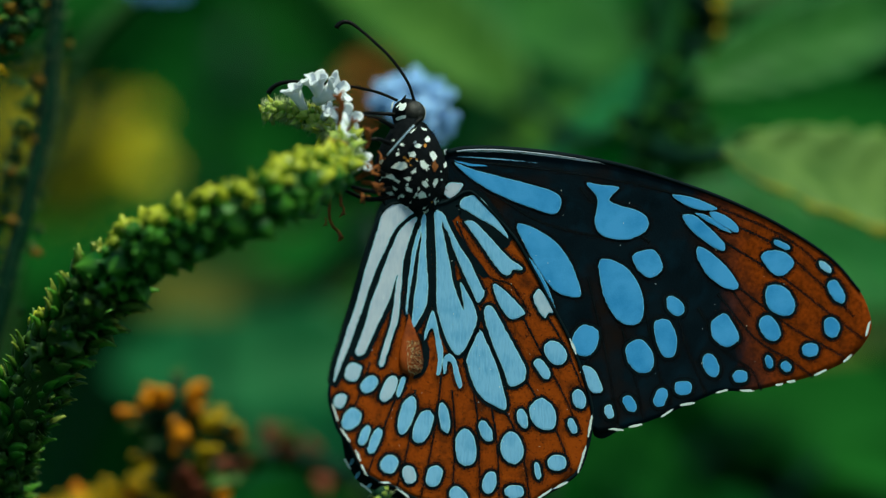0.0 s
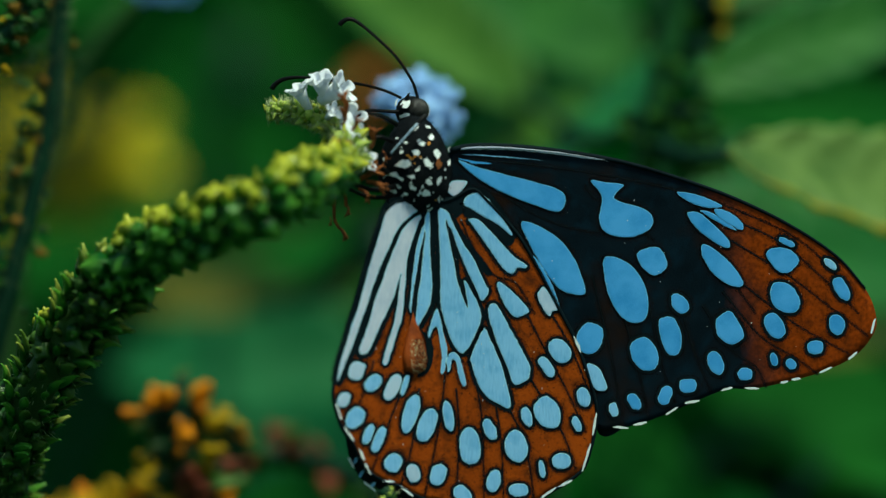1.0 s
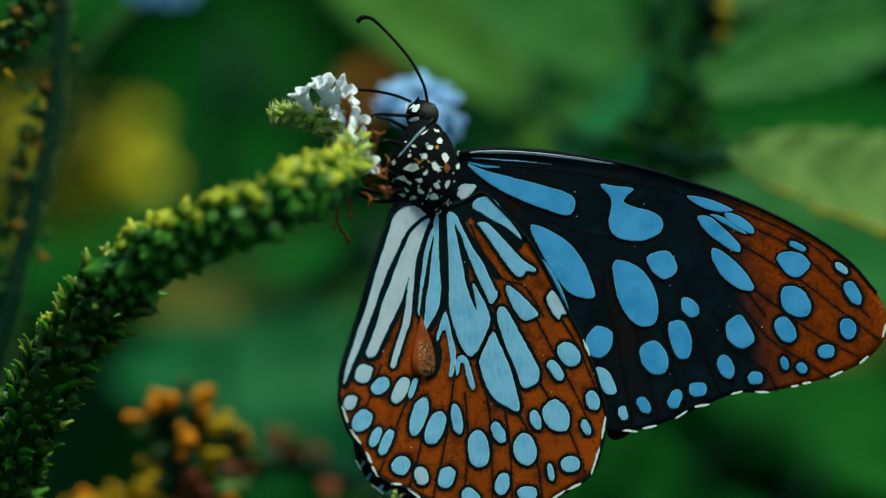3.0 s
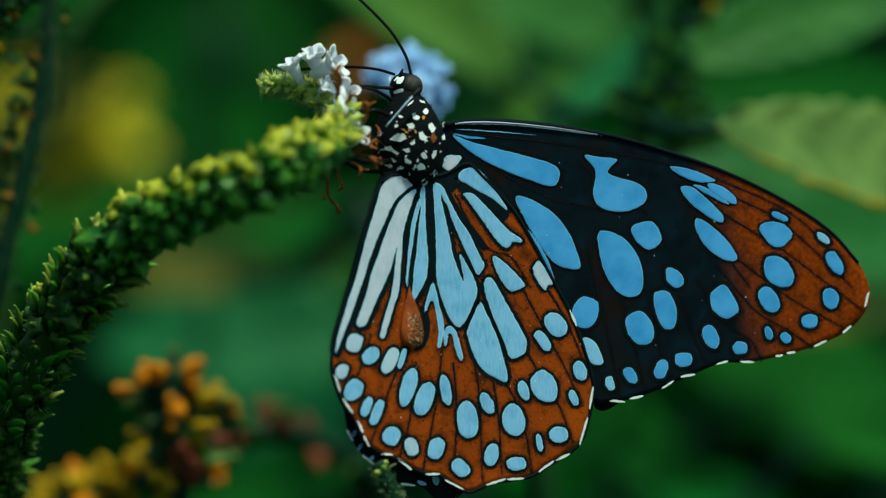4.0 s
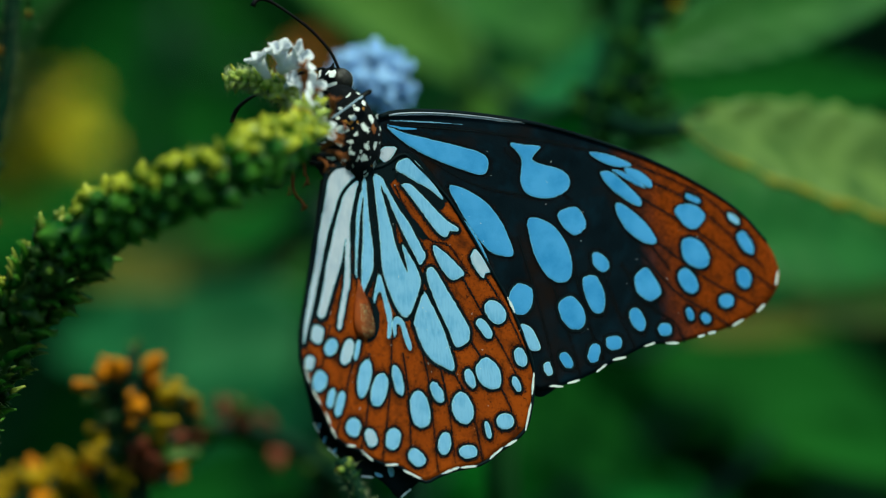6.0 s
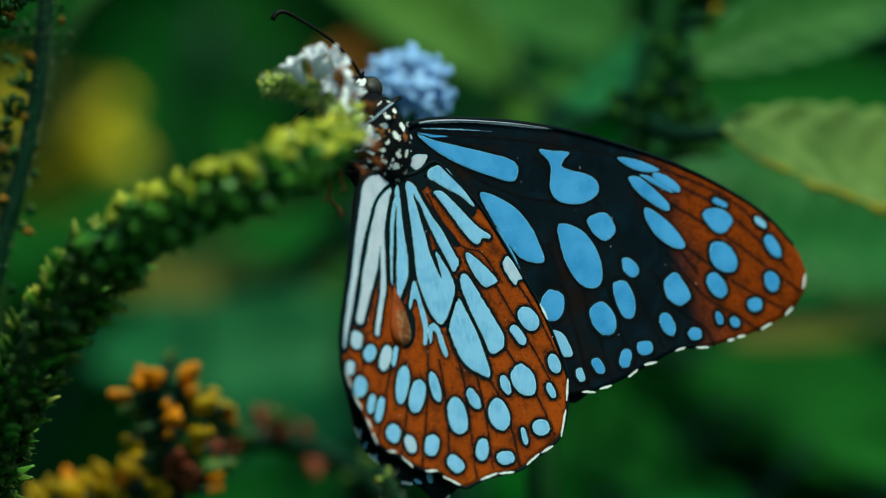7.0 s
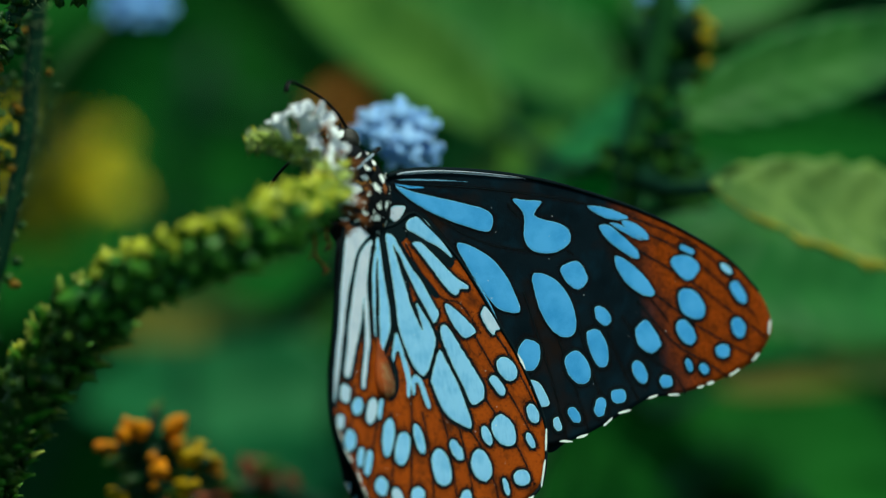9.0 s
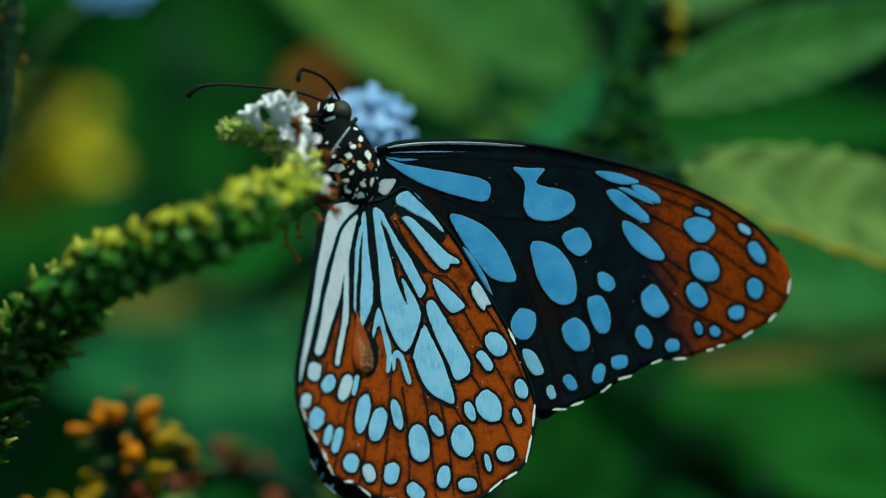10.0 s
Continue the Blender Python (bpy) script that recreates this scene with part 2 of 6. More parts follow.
LEAF_PALE = surface("pale_green_leaf", (0.044, 0.118, 0.020), (0.17, 0.275, 0.062), 4.5, rough=0.5, bump=0.4, fine=1.2, translucent=0.25)
LEAF_SHADE = surface("shade_green_leaf", (0.006, 0.086, 0.014), (0.024, 0.175, 0.028), 16, rough=0.6, bump=0.4, fine=2, translucent=0.2, spec=0.1)
LEAF_LIME = surface("lime_green_leaf", (0.030, 0.115, 0.012), (0.095, 0.215, 0.028), 5, rough=0.5, bump=0.4, fine=1.2, translucent=0.25)
LEAF_TEAL = surface("bluish_green_leaf", (0.016, 0.150, 0.038), (0.060, 0.29, 0.080), 5, rough=0.5, bump=0.4, fine=1.2, translucent=0.25)
LEAF_MOSS = surface("mossy_green_leaf", (0.014, 0.050, 0.006), (0.038, 0.085, 0.010), 10, rough=0.6, bump=0.4, fine=1.2, translucent=0.15)
LEAF_COOL = surface("cool_green_leaf", (0.009, 0.090, 0.026), (0.026, 0.165, 0.050), 12, rough=0.5, bump=0.4, fine=1.2, translucent=0.2)
LEAF_MID = surface("green_leaf", (0.009, 0.080, 0.014), (0.034, 0.165, 0.030), 6, rough=0.5, bump=0.4, fine=1.2, translucent=0.2)
LEAF_DARK = surface("dark_green_leaf", (0.005, 0.072, 0.008), (0.018, 0.165, 0.016), 14, rough=0.7, bump=0.4, fine=2, translucent=0.12, spread=0.3, spec=0.05)
# leaf green darkened so that the background's shade is in the colour
LEAF_SHADOWED = surface("shade_darkened_leaf", (0.0065, 0.056, 0.007), (0.018, 0.113, 0.013), 14, rough=0.7, bump=0.4, fine=2, translucent=0.12, spread=0.3, spec=0.05)
LEAF_YELLOW = surface("yellowing_leaf", (0.50, 0.43, 0.005), (0.68, 0.57, 0.010), 14, rough=0.5, bump=0.4, translucent=0.25)
LEAF_OLIVE = surface("olive_leaf", (0.060, 0.070, 0.007), (0.12, 0.12, 0.012), 10, rough=0.6, bump=0.4, translucent=0.2)
LEAF_RUST = surface("rusty_leaf", (0.26, 0.080, 0.003), (0.40, 0.13, 0.006), 10, rough=0.6, bump=0.4, translucent=0.2)
LEAF_EDGE = surface("yellow_leaf_margin", (0.20, 0.20, 0.015), (0.36, 0.33, 0.03), 5, rough=0.5, translucent=0.2)
SOIL = surface("weedy_soil", (0.004, 0.018, 0.006), (0.012, 0.045, 0.013), 120, rough=0.9, bump=1.0, fine=6, fine_amount=0.6)

# ---- building helpers ----
ORIGIN = {}


def thing(name, origin, label, category, group=""):
    """An empty at its base, in millimetres, that carries parts."""
    ob = new(name)
    ob.empty_display_size = 0.005
    ob.location = Vector(origin) * MM
    ORIGIN[ob] = Vector(origin)
    return tagged(ob, label, category, group)


def part(name, verts, faces, materials, parent, label="", smooth=True, slots=None, kind="", data=None):
    """One mesh under a thing or a part; verts in the plan's millimetres."""
    o = ORIGIN[parent]
    me = data
    if me is None:
        me = bpy.data.meshes.new(name)
        me.from_pydata([(Vector(v) - o) * MM for v in verts], [], faces)
        for m in (materials if isinstance(materials, (list, tuple)) else [materials]):
            me.materials.append(m)
        if smooth:
            me.polygons.foreach_set("use_smooth", [True] * len(me.polygons))
        if slots:
            me.polygons.foreach_set("material_index", slots)
        me.update()
    ob = new(name, me)
    ob.parent = parent
    ORIGIN[ob] = o
    return tagged(ob, label, "", "", kind)


def piece(name, me, parent, matrix, label=""):
    """A small part on shared mesh data; matrix in the plan's millimetres."""
    ob = new(name, me)
    ob.parent = parent
    loc, q, s = matrix.decompose()
    ob.matrix_basis = Matrix.LocRotScale((loc - ORIGIN[parent]) * MM, q, s)
    ORIGIN[ob] = ORIGIN[parent]
    return tagged(ob, label)


def shape(name, verts, faces, materials, slots=None, smooth=True):
    """Mesh data round its own origin, to be shared by pieces."""
    me = bpy.data.meshes.new(name)
    me.from_pydata([Vector(v) * MM for v in verts], [], faces)
    for m in (materials if isinstance(materials, (list, tuple)) else [materials]):
        me.materials.append(m)
    if smooth:
        me.polygons.foreach_set("use_smooth", [True] * len(me.polygons))
    if slots:
        me.polygons.foreach_set("material_index", slots)
    me.update()
    return me


def spline(points, step, closed=False):
    """Points every step along a smooth curve through the given ones, in two or three dimensions."""
    pts = [Vector((*p, 0)) if len(p) == 2 else Vector(p) for p in points]
    n = len(pts)
    out = []
    for i in range(n if closed else n - 1):
        a = pts[(i - 1) % n] if closed or i else pts[0] * 2 - pts[1]
        b, c = pts[i], pts[(i + 1) % n]
        d = pts[(i + 2) % n] if closed or i + 2 < n else c * 2 - b
        k = max(2, round((c - b).length / step))
        for j in range(k):
            t = j / k
            out.append(0.5 * (2 * b + (c - a) * t + (2 * a - 5 * b + 4 * c - d) * t * t + (3 * b - a - 3 * c + d) * t ** 3))
    if not closed:
        out.append(pts[-1])
    return out


def tube(points, radius, sides=8, rough=0.0):
    """A closed tube; radius is a function of the share of the way, or a number."""
    verts, faces = [], []
    n = len(points)
    side = None
    for i, p in enumerate(points):
        along = (points[min(i + 1, n - 1)] - points[max(i - 1, 0)]).normalized()
        if side is None:
            side = along.cross(Vector((0.3, 1, 0.2))).normalized()
        side = (side - along * side.dot(along)).normalized()
        other = along.cross(side)
        r = radius(i / (n - 1)) if callable(radius) else radius
        for k in range(sides):
            a = 2 * math.pi * k / sides
            f = r * (1 + rough * noise.noise(Vector((p.x * 0.9, p.z * 0.9, k * 1.7))))
            verts.append(p + side * math.cos(a) * f + other * math.sin(a) * f)
    for i in range(n - 1):
        for k in range(sides):
            a, b = i * sides + k, i * sides + (k + 1) % sides
            faces.append((a, b, b + sides, a + sides))
    faces.append(tuple(range(sides))[::-1])
    faces.append(tuple(range((n - 1) * sides, n * sides)))
    return verts, faces


def join(*meshes):
    verts, faces = [], []
    for v, f in meshes:
        o = len(verts)
        verts += v
        faces += [tuple(i + o for i in q) for q in f]
    return verts, faces


def revolve(profile, sides, lobes=0, depth=0.0):
    """A body of rings (z, radius) round the z axis, closed at both ends, with lengthwise furrows."""
    verts, faces = [], []
    for z, r in profile:
        for k in range(sides):
            a = 2 * math.pi * k / sides
            f = r * (1 + depth * math.cos(lobes * a))
            verts.append((math.cos(a) * f, math.sin(a) * f, z))
    n = len(profile)
    for i in range(n - 1):
        for k in range(sides):
            a, b = i * sides + k, i * sides + (k + 1) % sides
            faces.append((a, b, b + sides, a + sides))
    faces.append(tuple(range(sides))[::-1])
    faces.append(tuple(range((n - 1) * sides, n * sides)))
    return verts, faces


def aim(at, way, size=1.0, spin=0.0, flat=1.0):
    """A matrix that stands a piece at a place with its z axis along way."""
    q = Vector(way).to_track_quat("Z", "Y")
    return Matrix.Translation(Vector(at)) @ q.to_matrix().to_4x4() @ Matrix.Rotation(spin, 4, "Z") @ Matrix.Diagonal((size * flat, size * flat, size, 1))


# ---- the setting ----
GROUND_Z = -480.0


def build_ground():
    n = 60
    verts, faces = [], []
    for i in range(n + 1):
        for j in range(n + 1):
            u, v = (i / n * 2 - 1), (j / n * 2 - 1)
            x, y = 60000 * u ** 3 + 1500 * u, 60000 * v ** 3 + 1500 * v
            verts.append((x, y, GROUND_Z + 18 * noise.noise(Vector((x * 0.006, y * 0.006, 0)))))
    for i in range(n):
        for j in range(n):
            a = i * (n + 1) + j
            faces.append((a, a + n + 1, a + n + 2, a + 1))
    me = shape("ground", verts, faces, SOIL)
    return tagged(new("ground", me), "dark damp ground with low weeds under the plants", "ground", "", "structure")


# ---- leaves and stalks ----
def leaf_mesh(base, tip, width, facing, bend=0.12, waves=0.05, edge=0.04, rows=22, cols=10, ribs=34, rim=(0, -1)):
    """A quilted, toothed leaf blade with a sunken midrib; facing: the way its upper side looks."""
    base, tip = Vector(base), Vector(tip)
    along = tip - base
    length = along.length
    up = (Vector(facing) - along * Vector(facing).dot(along) / along.length_squared).normalized()
    side = along.normalized().cross(up)
    verts, faces, slots = [], [], []
    shift = noise.random() * 40
    for i in range(rows + 1):
        t = i / rows
        half = 0.5 * width * (math.sin(math.pi * min(1.0, t * 0.97 + 0.03) ** 0.8) ** 0.75 + 0.01)
        for j in range(cols + 1):
            s = j / cols * 2 - 1
            tooth = 1 + (edge * math.sin(t * 90 + s) if abs(s) == 1 else 0)
            quilt = waves * width * 0.5 * math.sin(t * ribs - abs(s) * 5 + 2.2 * noise.noise(Vector((t * 5, s, shift)))) * abs(s) * (1 - 0.4 * abs(s))
            lift = -bend * length * t * t + 0.16 * abs(s) ** 1.3 * half + quilt + 0.03 * width * noise.noise(Vector((t * 4, s * 2, shift)))
            verts.append(base + along * (t + 0.03 * abs(s)) + side * s * half * tooth + up * lift)
    for i in range(rows):
        for j in range(cols):
            a = i * (cols + 1) + j
            faces.append((a, a + 1, a + cols + 2, a + cols + 1))
            slots.append(1 if j in rim or j - cols in rim else 0)
    m = len(verts)
    under = [v - up * 0.35 for v in verts]
    faces += [tuple(i + m for i in f[::-1]) for f in faces]
    slots += slots
    rim = [i for i in range(cols + 1)]
    rim += [(i + 1) * (cols + 1) + cols for i in range(rows)]
    rim += [rows * (cols + 1) + cols - 1 - i for i in range(cols)]
    rim += [(rows - 1 - i) * (cols + 1) for i in range(rows - 1)]
    for a, b in zip(rim, rim[1:] + rim[:1]):
        faces.append((b, a, a + m, b + m))
        slots.append(1)
    return verts + under, faces, slots


def leaf(plant, base, tip, width, facing, material, margin=None, label="", root=None, **more):
    v, f, s = leaf_mesh(base, tip, width, facing, **more)
    part("leaf", v, f, [material, margin or material], plant, label, slots=s)
    if root is not None:
        b = Vector(base)
        mid = (b + Vector(root)) / 2 + Vector((0, 0, -0.06 * (b - Vector(root)).length))
        inward = b + (Vector(tip) - b) * 0.04
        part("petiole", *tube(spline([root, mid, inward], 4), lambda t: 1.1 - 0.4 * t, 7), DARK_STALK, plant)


def hairs_on(points, radius, count, length, seed, lean=0.4):
    """Fine bristles standing off a stalk, as thin three-sided spines."""
    rng = random.Random(seed)
    verts, faces = [], []
    n = len(points)
    for _ in range(count):
        i = rng.randrange(1, n - 1)
        p = points[i] + (points[i + 1] - points[i]) * rng.random()
        along = (points[i + 1] - points[i - 1]).normalized()
        way = Vector((rng.gauss(0, 1), rng.gauss(0, 1), rng.gauss(0, 1)))
        way = (way - along * way.dot(along)).normalized()
        r = radius(i / (n - 1)) if callable(radius) else radius
        start = p + way * r * 0.9
        l = length * rng.uniform(0.5, 1.3)
        tip = start + (way + along * rng.uniform(-lean, lean)).normalized() * l
        across = way.cross(along) * 0.045
        k = len(verts)
        verts += [start + across, start - across, start + along * 0.06, tip]
        faces += [(k, k + 1, k + 3), (k + 1, k + 2, k + 3), (k + 2, k, k + 3)]
    return verts, faces


# ---- buds and florets ----


def hooked(body, by):
    v, f = body
    return [(x + by * max(0.0, z) ** 2, y, z) for x, y, z in v], f


BUD = revolve([(-0.55, 0.28), (-0.3, 0.62), (0.05, 0.80), (0.45, 0.68), (0.8, 0.36), (1.05, 0.10)], 10, 5, 0.18)
OPEN_BUD = revolve([(-0.55, 0.25), (-0.3, 0.5), (0.1, 0.66), (0.5, 0.62), (0.75, 0.5), (0.68, 0.34), (0.8, 0.2), (1.1, 0.08)], 10, 5, 0.24)
def calyx(core, points, reach, height, spread):
    """A bud with pointed sepals standing round it."""
    v, f = [Vector(p) for p in core[0]], list(core[1])
    for k in range(points):
        a = 2 * math.pi * (k + 0.15 * math.sin(k * 5.3)) / points
        d, e = Vector((math.cos(a), math.sin(a), 0)), Vector((-math.sin(a), math.cos(a), 0))
        o = len(v)
        tall = height * (1 + 0.22 * math.sin(k * 2.9 + points))
        v += [d * 0.62 - e * 0.34 + Vector((0, 0, -0.15)), d * 0.62 + e * 0.34 + Vector((0, 0, -0.15)), d * (reach + 0.10) + Vector((0, 0, 0.35 * tall)), d * (reach * spread) + Vector((0, 0, tall)), d * 0.45 + Vector((0, 0, 0.35 * tall))]
        f += [(o, o + 1, o + 2), (o + 1, o + 3, o + 2), (o + 3, o, o + 2), (o + 1, o, o + 4), (o + 3, o + 1, o + 4), (o, o + 3, o + 4)]
    return v, f


CORE = revolve([(-0.55, 0.28), (-0.2, 0.58), (0.2, 0.66), (0.55, 0.48), (0.8, 0.18)], 8, 4, 0.15)
CALYX = calyx(CORE, 5, 0.72, 1.05, 1.0)
CALYX_OPEN = calyx(CORE, 4, 0.80, 1.0, 1.25)
SCALE = hooked(revolve([(-0.6, 0.3), (-0.2, 0.66), (0.25, 0.80), (0.7, 0.62), (1.05, 0.32), (1.35, 0.06)], 10, 5, 0.30), 0.2)
SPIKE_BUD = hooked(revolve([(-0.5, 0.22), (-0.2, 0.45), (0.2, 0.52), (0.6, 0.40), (0.95, 0.22), (1.2, 0.10), (1.38, 0.03)], 9, 3, 0.24), 0.32)


def sepal():
    """A pointed, keeled scale that hugs the stalk and turns its tip outwards."""
    verts, faces = [], []
    rings = [(-0.7, 0.22, 0.16, 0.0), (-0.3, 0.46, 0.26, 0.0), (0.2, 0.56, 0.28, 0.02), (0.7, 0.46, 0.22, 0.10), (1.15, 0.27, 0.15, 0.26), (1.5, 0.13, 0.10, 0.48), (1.68, 0.10, 0.09, 0.62)]
    for z, wide, thick, off in rings:
        for k in range(10):
            a = 2 * math.pi * k / 10
            keel = 1.25 if k in (2, 3) else 1.0
            verts.append((math.cos(a) * wide, math.sin(a) * thick * keel + off, z))
    for i in range(len(rings) - 1):
        for k in range(10):
            a, b = i * 10 + k, i * 10 + (k + 1) % 10
            faces.append((a, b, b + 10, a + 10))
    faces += [tuple(range(10))[::-1], tuple(range(len(rings) * 10 - 10, len(rings) * 10))]
    return verts, faces


SEPAL = sepal()
FLAME = hooked(revolve([(-0.5, 0.3), (-0.2, 0.58), (0.2, 0.66), (0.6, 0.52), (1.0, 0.30), (1.3, 0.10)], 9, 3, 0.26), 0.15)


def corolla(radius, tube_length, seed, cup=0.25):
    """Five rounded, ruffled lobes on a flaring tube."""
    rng = random.Random(seed)
    sides, rings = 40, 6
    verts, faces, slots = [], [], []
    ph = rng.random() * 6
    for i in range(rings + 1):
        t = i / rings
        for k in range(sides):
            a = 2 * math.pi * k / sides
            lobe = 0.46 + 0.54 * abs(math.cos(2.5 * a)) ** 0.75
            r = radius * (0.16 + (lobe - 0.16) * t)
            z = cup * radius * t * t + 0.07 * radius * t * math.sin(5 * a + ph) + 0.05 * radius * t * math.sin(8 * a + ph * 2) - 0.16 * radius * t ** 5
            verts.append((math.cos(a) * r, math.sin(a) * r, z))
    for i in range(rings):
        for k in range(sides):
            a, b = i * sides + k, i * sides + (k + 1) % sides
            faces.append((a, b, b + sides, a + sides))
            slots.append(0)
    m = len(verts)
    verts += [(x, y, z - 0.10) for x, y, z in verts]
    faces += [tuple(q + m for q in f[::-1]) for f in faces]
    slots += [0] * len(slots)
    for k in range(sides):
        a, b = rings * sides + k, rings * sides + (k + 1) % sides
        faces.append((a, b, b + m, a + m))
        slots.append(0)
    tv, tf = revolve([(-tube_length, radius * 0.28), (-tube_length * 0.5, radius * 0.36), (-tube_length * 0.2, radius * 0.46), (0.14 * radius, radius * 0.58)], 10)
    o = len(verts)
    verts += tv
    faces += [tuple(q + o for q in f) for f in tf]
    slots += [0] * len(tf)
    return verts, faces, slots


def flower(parent, at, way, radius, tube_length, seed, material, label="", cup=0.25):
    v, f, s = corolla(radius, tube_length, seed, cup)
    me = shape("flower", v, f, [material], s)
    return piece("flower", me, parent, aim(at, way, 1.0, seed * 1.3), label)


def withered(parent, at, way, size, seed):
    """A dried, shrunken floret on a thin stalk."""
    rng = random.Random(seed)
    stem = spline([(0, 0, 0), (0.2 * size, 0.1 * size, 0.6 * size), (0, 0, 1.3 * size)], 0.2)
    bits = [tube(stem, lambda t: size * (0.13 + 0.1 * t), 6, 0.5)]
    for k in range(5):
        a = k * 1.256 + rng.random()
        r = size * rng.uniform(0.35, 0.65)
        bits.append(tube(spline([(0, 0, 1.15 * size), (math.cos(a) * r * 0.6, math.sin(a) * r * 0.6, 1.5 * size), (math.cos(a) * r, math.sin(a) * r, (1.45 + 0.3 * rng.random()) * size)], 0.15), lambda t: size * (0.16 - 0.1 * t), 5, 0.6))
    v, f = join(*bits)
    return piece("withered_floret", shape("withered_floret", v, f, WITHERED), parent, aim(at, way))


def bud_rows(parent, path, radius, pitch, around, meshes, size, seed, start=0.0, end=1.0, name="bud"):
    """Overlapping buds in rings along a curved stalk; meshes(up, t) picks the shape."""
    rng = random.Random(seed)
    total = sum((b - a).length for a, b in zip(path, path[1:]))
    walked, ring, due = 0.0, 0, 0.0
    for i in range(1, len(path) - 1):
        walked += (path[i] - path[i - 1]).length
        t = walked / total
        if walked < due or t < start or t > end:
            continue
        due = walked + pitch * (1 - 0.25 * t)
        ring += 1
        along = (path[i + 1] - path[i - 1]).normalized()
        side = along.cross(Vector((0, 1, 0))).normalized()
        other = along.cross(side)
        for k in range(around):
            a = 2 * math.pi * (k + 0.5 * (ring % 2)) / around + rng.uniform(-0.12, 0.12)
            out = side * math.cos(a) + other * math.sin(a)
            r = radius(t) * rng.uniform(0.78, 1.12)
            me = rng.choice(meshes(out, t, rng))
            s = size(t) * rng.choice((0.7, 0.9, 1.0, 1.15, 1.4)) * rng.uniform(0.92, 1.08)
            way = out + along * rng.uniform(0.15, 0.75) + Vector((rng.gauss(0, 0.13), rng.gauss(0, 0.13), rng.gauss(0, 0.13)))
            if me.name.startswith("sepal"):
                up = (along + out * rng.uniform(0.15, 0.55) + Vector((rng.gauss(0, 0.12), rng.gauss(0, 0.12), rng.gauss(0, 0.12)))).normalized()
                face = (out - up * out.dot(up)).normalized()
                turn = Matrix((face.cross(up), face, up)).transposed().to_4x4()
                piece(name, me, parent, Matrix.Translation(path[i] + out * (r - 0.1)) @ turn @ Matrix.Diagonal((s, s, s, 1)))
                continue
            piece(name, me, parent, aim(path[i] + out * (r - 0.45 * s) + along * rng.uniform(-0.3, 0.3), way, s, rng.random() * 6, rng.uniform(0.85, 1.1)))


# ---- the flowering spike on which the butterfly feeds ----
def build_main_spike():
    spike = thing("flower_spike", (-62.0, 30.0, GROUND_Z - 5), "arching green flower spike with tight buds and white florets", "flower spike", "flower spikes")
    path = spline([(-49.25, 34, -37.37), (-46.92, 24, -29.99), (-44.80, 15, -23.95), (-43.46, 9, -19.23), (-40.82, 4, -13.59), (-37.58, 0, -8.70), (-34.00, -5, -4.41), (-29.51, -12, -0.39), (-24.26, -19, 1.92), (-18.91, -23, 4.08), (-13.78, -20, 6.45), (-10.18, -11, 8.47)], 0.4)
    stem = spline([(-62, 30, GROUND_Z - 5), (-58, 26, -300), (-55, 34, -150), (-52, 36, -70), (-49.25, 34, -37.37)], 6)
    part("stalk", *tube(stem + path[3:], lambda t: 2.4 - 0.9 * t, 12, 0.1), STALK, spike, "green hairy stalk")
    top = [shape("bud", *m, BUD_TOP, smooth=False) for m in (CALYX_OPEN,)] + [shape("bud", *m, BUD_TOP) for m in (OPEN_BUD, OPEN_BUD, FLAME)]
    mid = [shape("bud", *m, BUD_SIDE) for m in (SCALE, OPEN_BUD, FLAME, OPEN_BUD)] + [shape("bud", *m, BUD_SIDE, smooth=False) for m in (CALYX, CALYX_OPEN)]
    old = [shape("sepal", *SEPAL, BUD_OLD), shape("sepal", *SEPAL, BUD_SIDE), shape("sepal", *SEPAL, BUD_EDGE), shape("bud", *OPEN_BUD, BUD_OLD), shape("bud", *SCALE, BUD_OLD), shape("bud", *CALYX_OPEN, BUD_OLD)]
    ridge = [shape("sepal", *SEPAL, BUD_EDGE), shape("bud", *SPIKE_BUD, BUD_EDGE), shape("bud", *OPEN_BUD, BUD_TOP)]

    # upper buds take the yellow or pale-tipped colours, the others the darker greens
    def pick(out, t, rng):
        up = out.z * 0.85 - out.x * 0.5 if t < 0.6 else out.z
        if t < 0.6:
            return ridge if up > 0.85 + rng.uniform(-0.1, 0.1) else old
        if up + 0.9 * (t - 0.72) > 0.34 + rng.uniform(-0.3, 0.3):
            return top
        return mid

    width = lambda t: 1.95 + 1.45 * math.sin(math.pi * max(0.0, t - 0.1) / 0.9) - 0.2 * t
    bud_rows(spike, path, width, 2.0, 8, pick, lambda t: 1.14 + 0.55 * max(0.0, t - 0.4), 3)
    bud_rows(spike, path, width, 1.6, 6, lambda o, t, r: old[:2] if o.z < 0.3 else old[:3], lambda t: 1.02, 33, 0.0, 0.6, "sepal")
    bristles = hairs_on(path[:int(len(path) * 0.45)], lambda t: 3.1, 320, 0.7, 5)
    part("bristle", *bristles, HAIR, spike, "pale bristles", kind="stuff")
    part("bristle", *hairs_on(path[:int(len(path) * 0.5)], lambda t: 3.2, 130, 1.1, 15, 0.8), HAIR, spike, kind="stuff")

    # the curled young tip
    tip = spline([(-10.21, -9, 8.65), (-9.59, -5, 10.20), (-10.95, -1, 11.85), (-13.30, 0, 13.05), (-15.90, 1, 13.80), (-18.05, 1, 13.55)], 0.3)
    part("young_tip", *tube(tip, lambda t: 1.45 - 0.95 * t, 10, 0.15), BUD_YOUNG, spike)
    young = [shape("young_bud", *SPIKE_BUD, BUD_YOUNG), shape("young_bud", *BUD, BUD_YOUNG)]
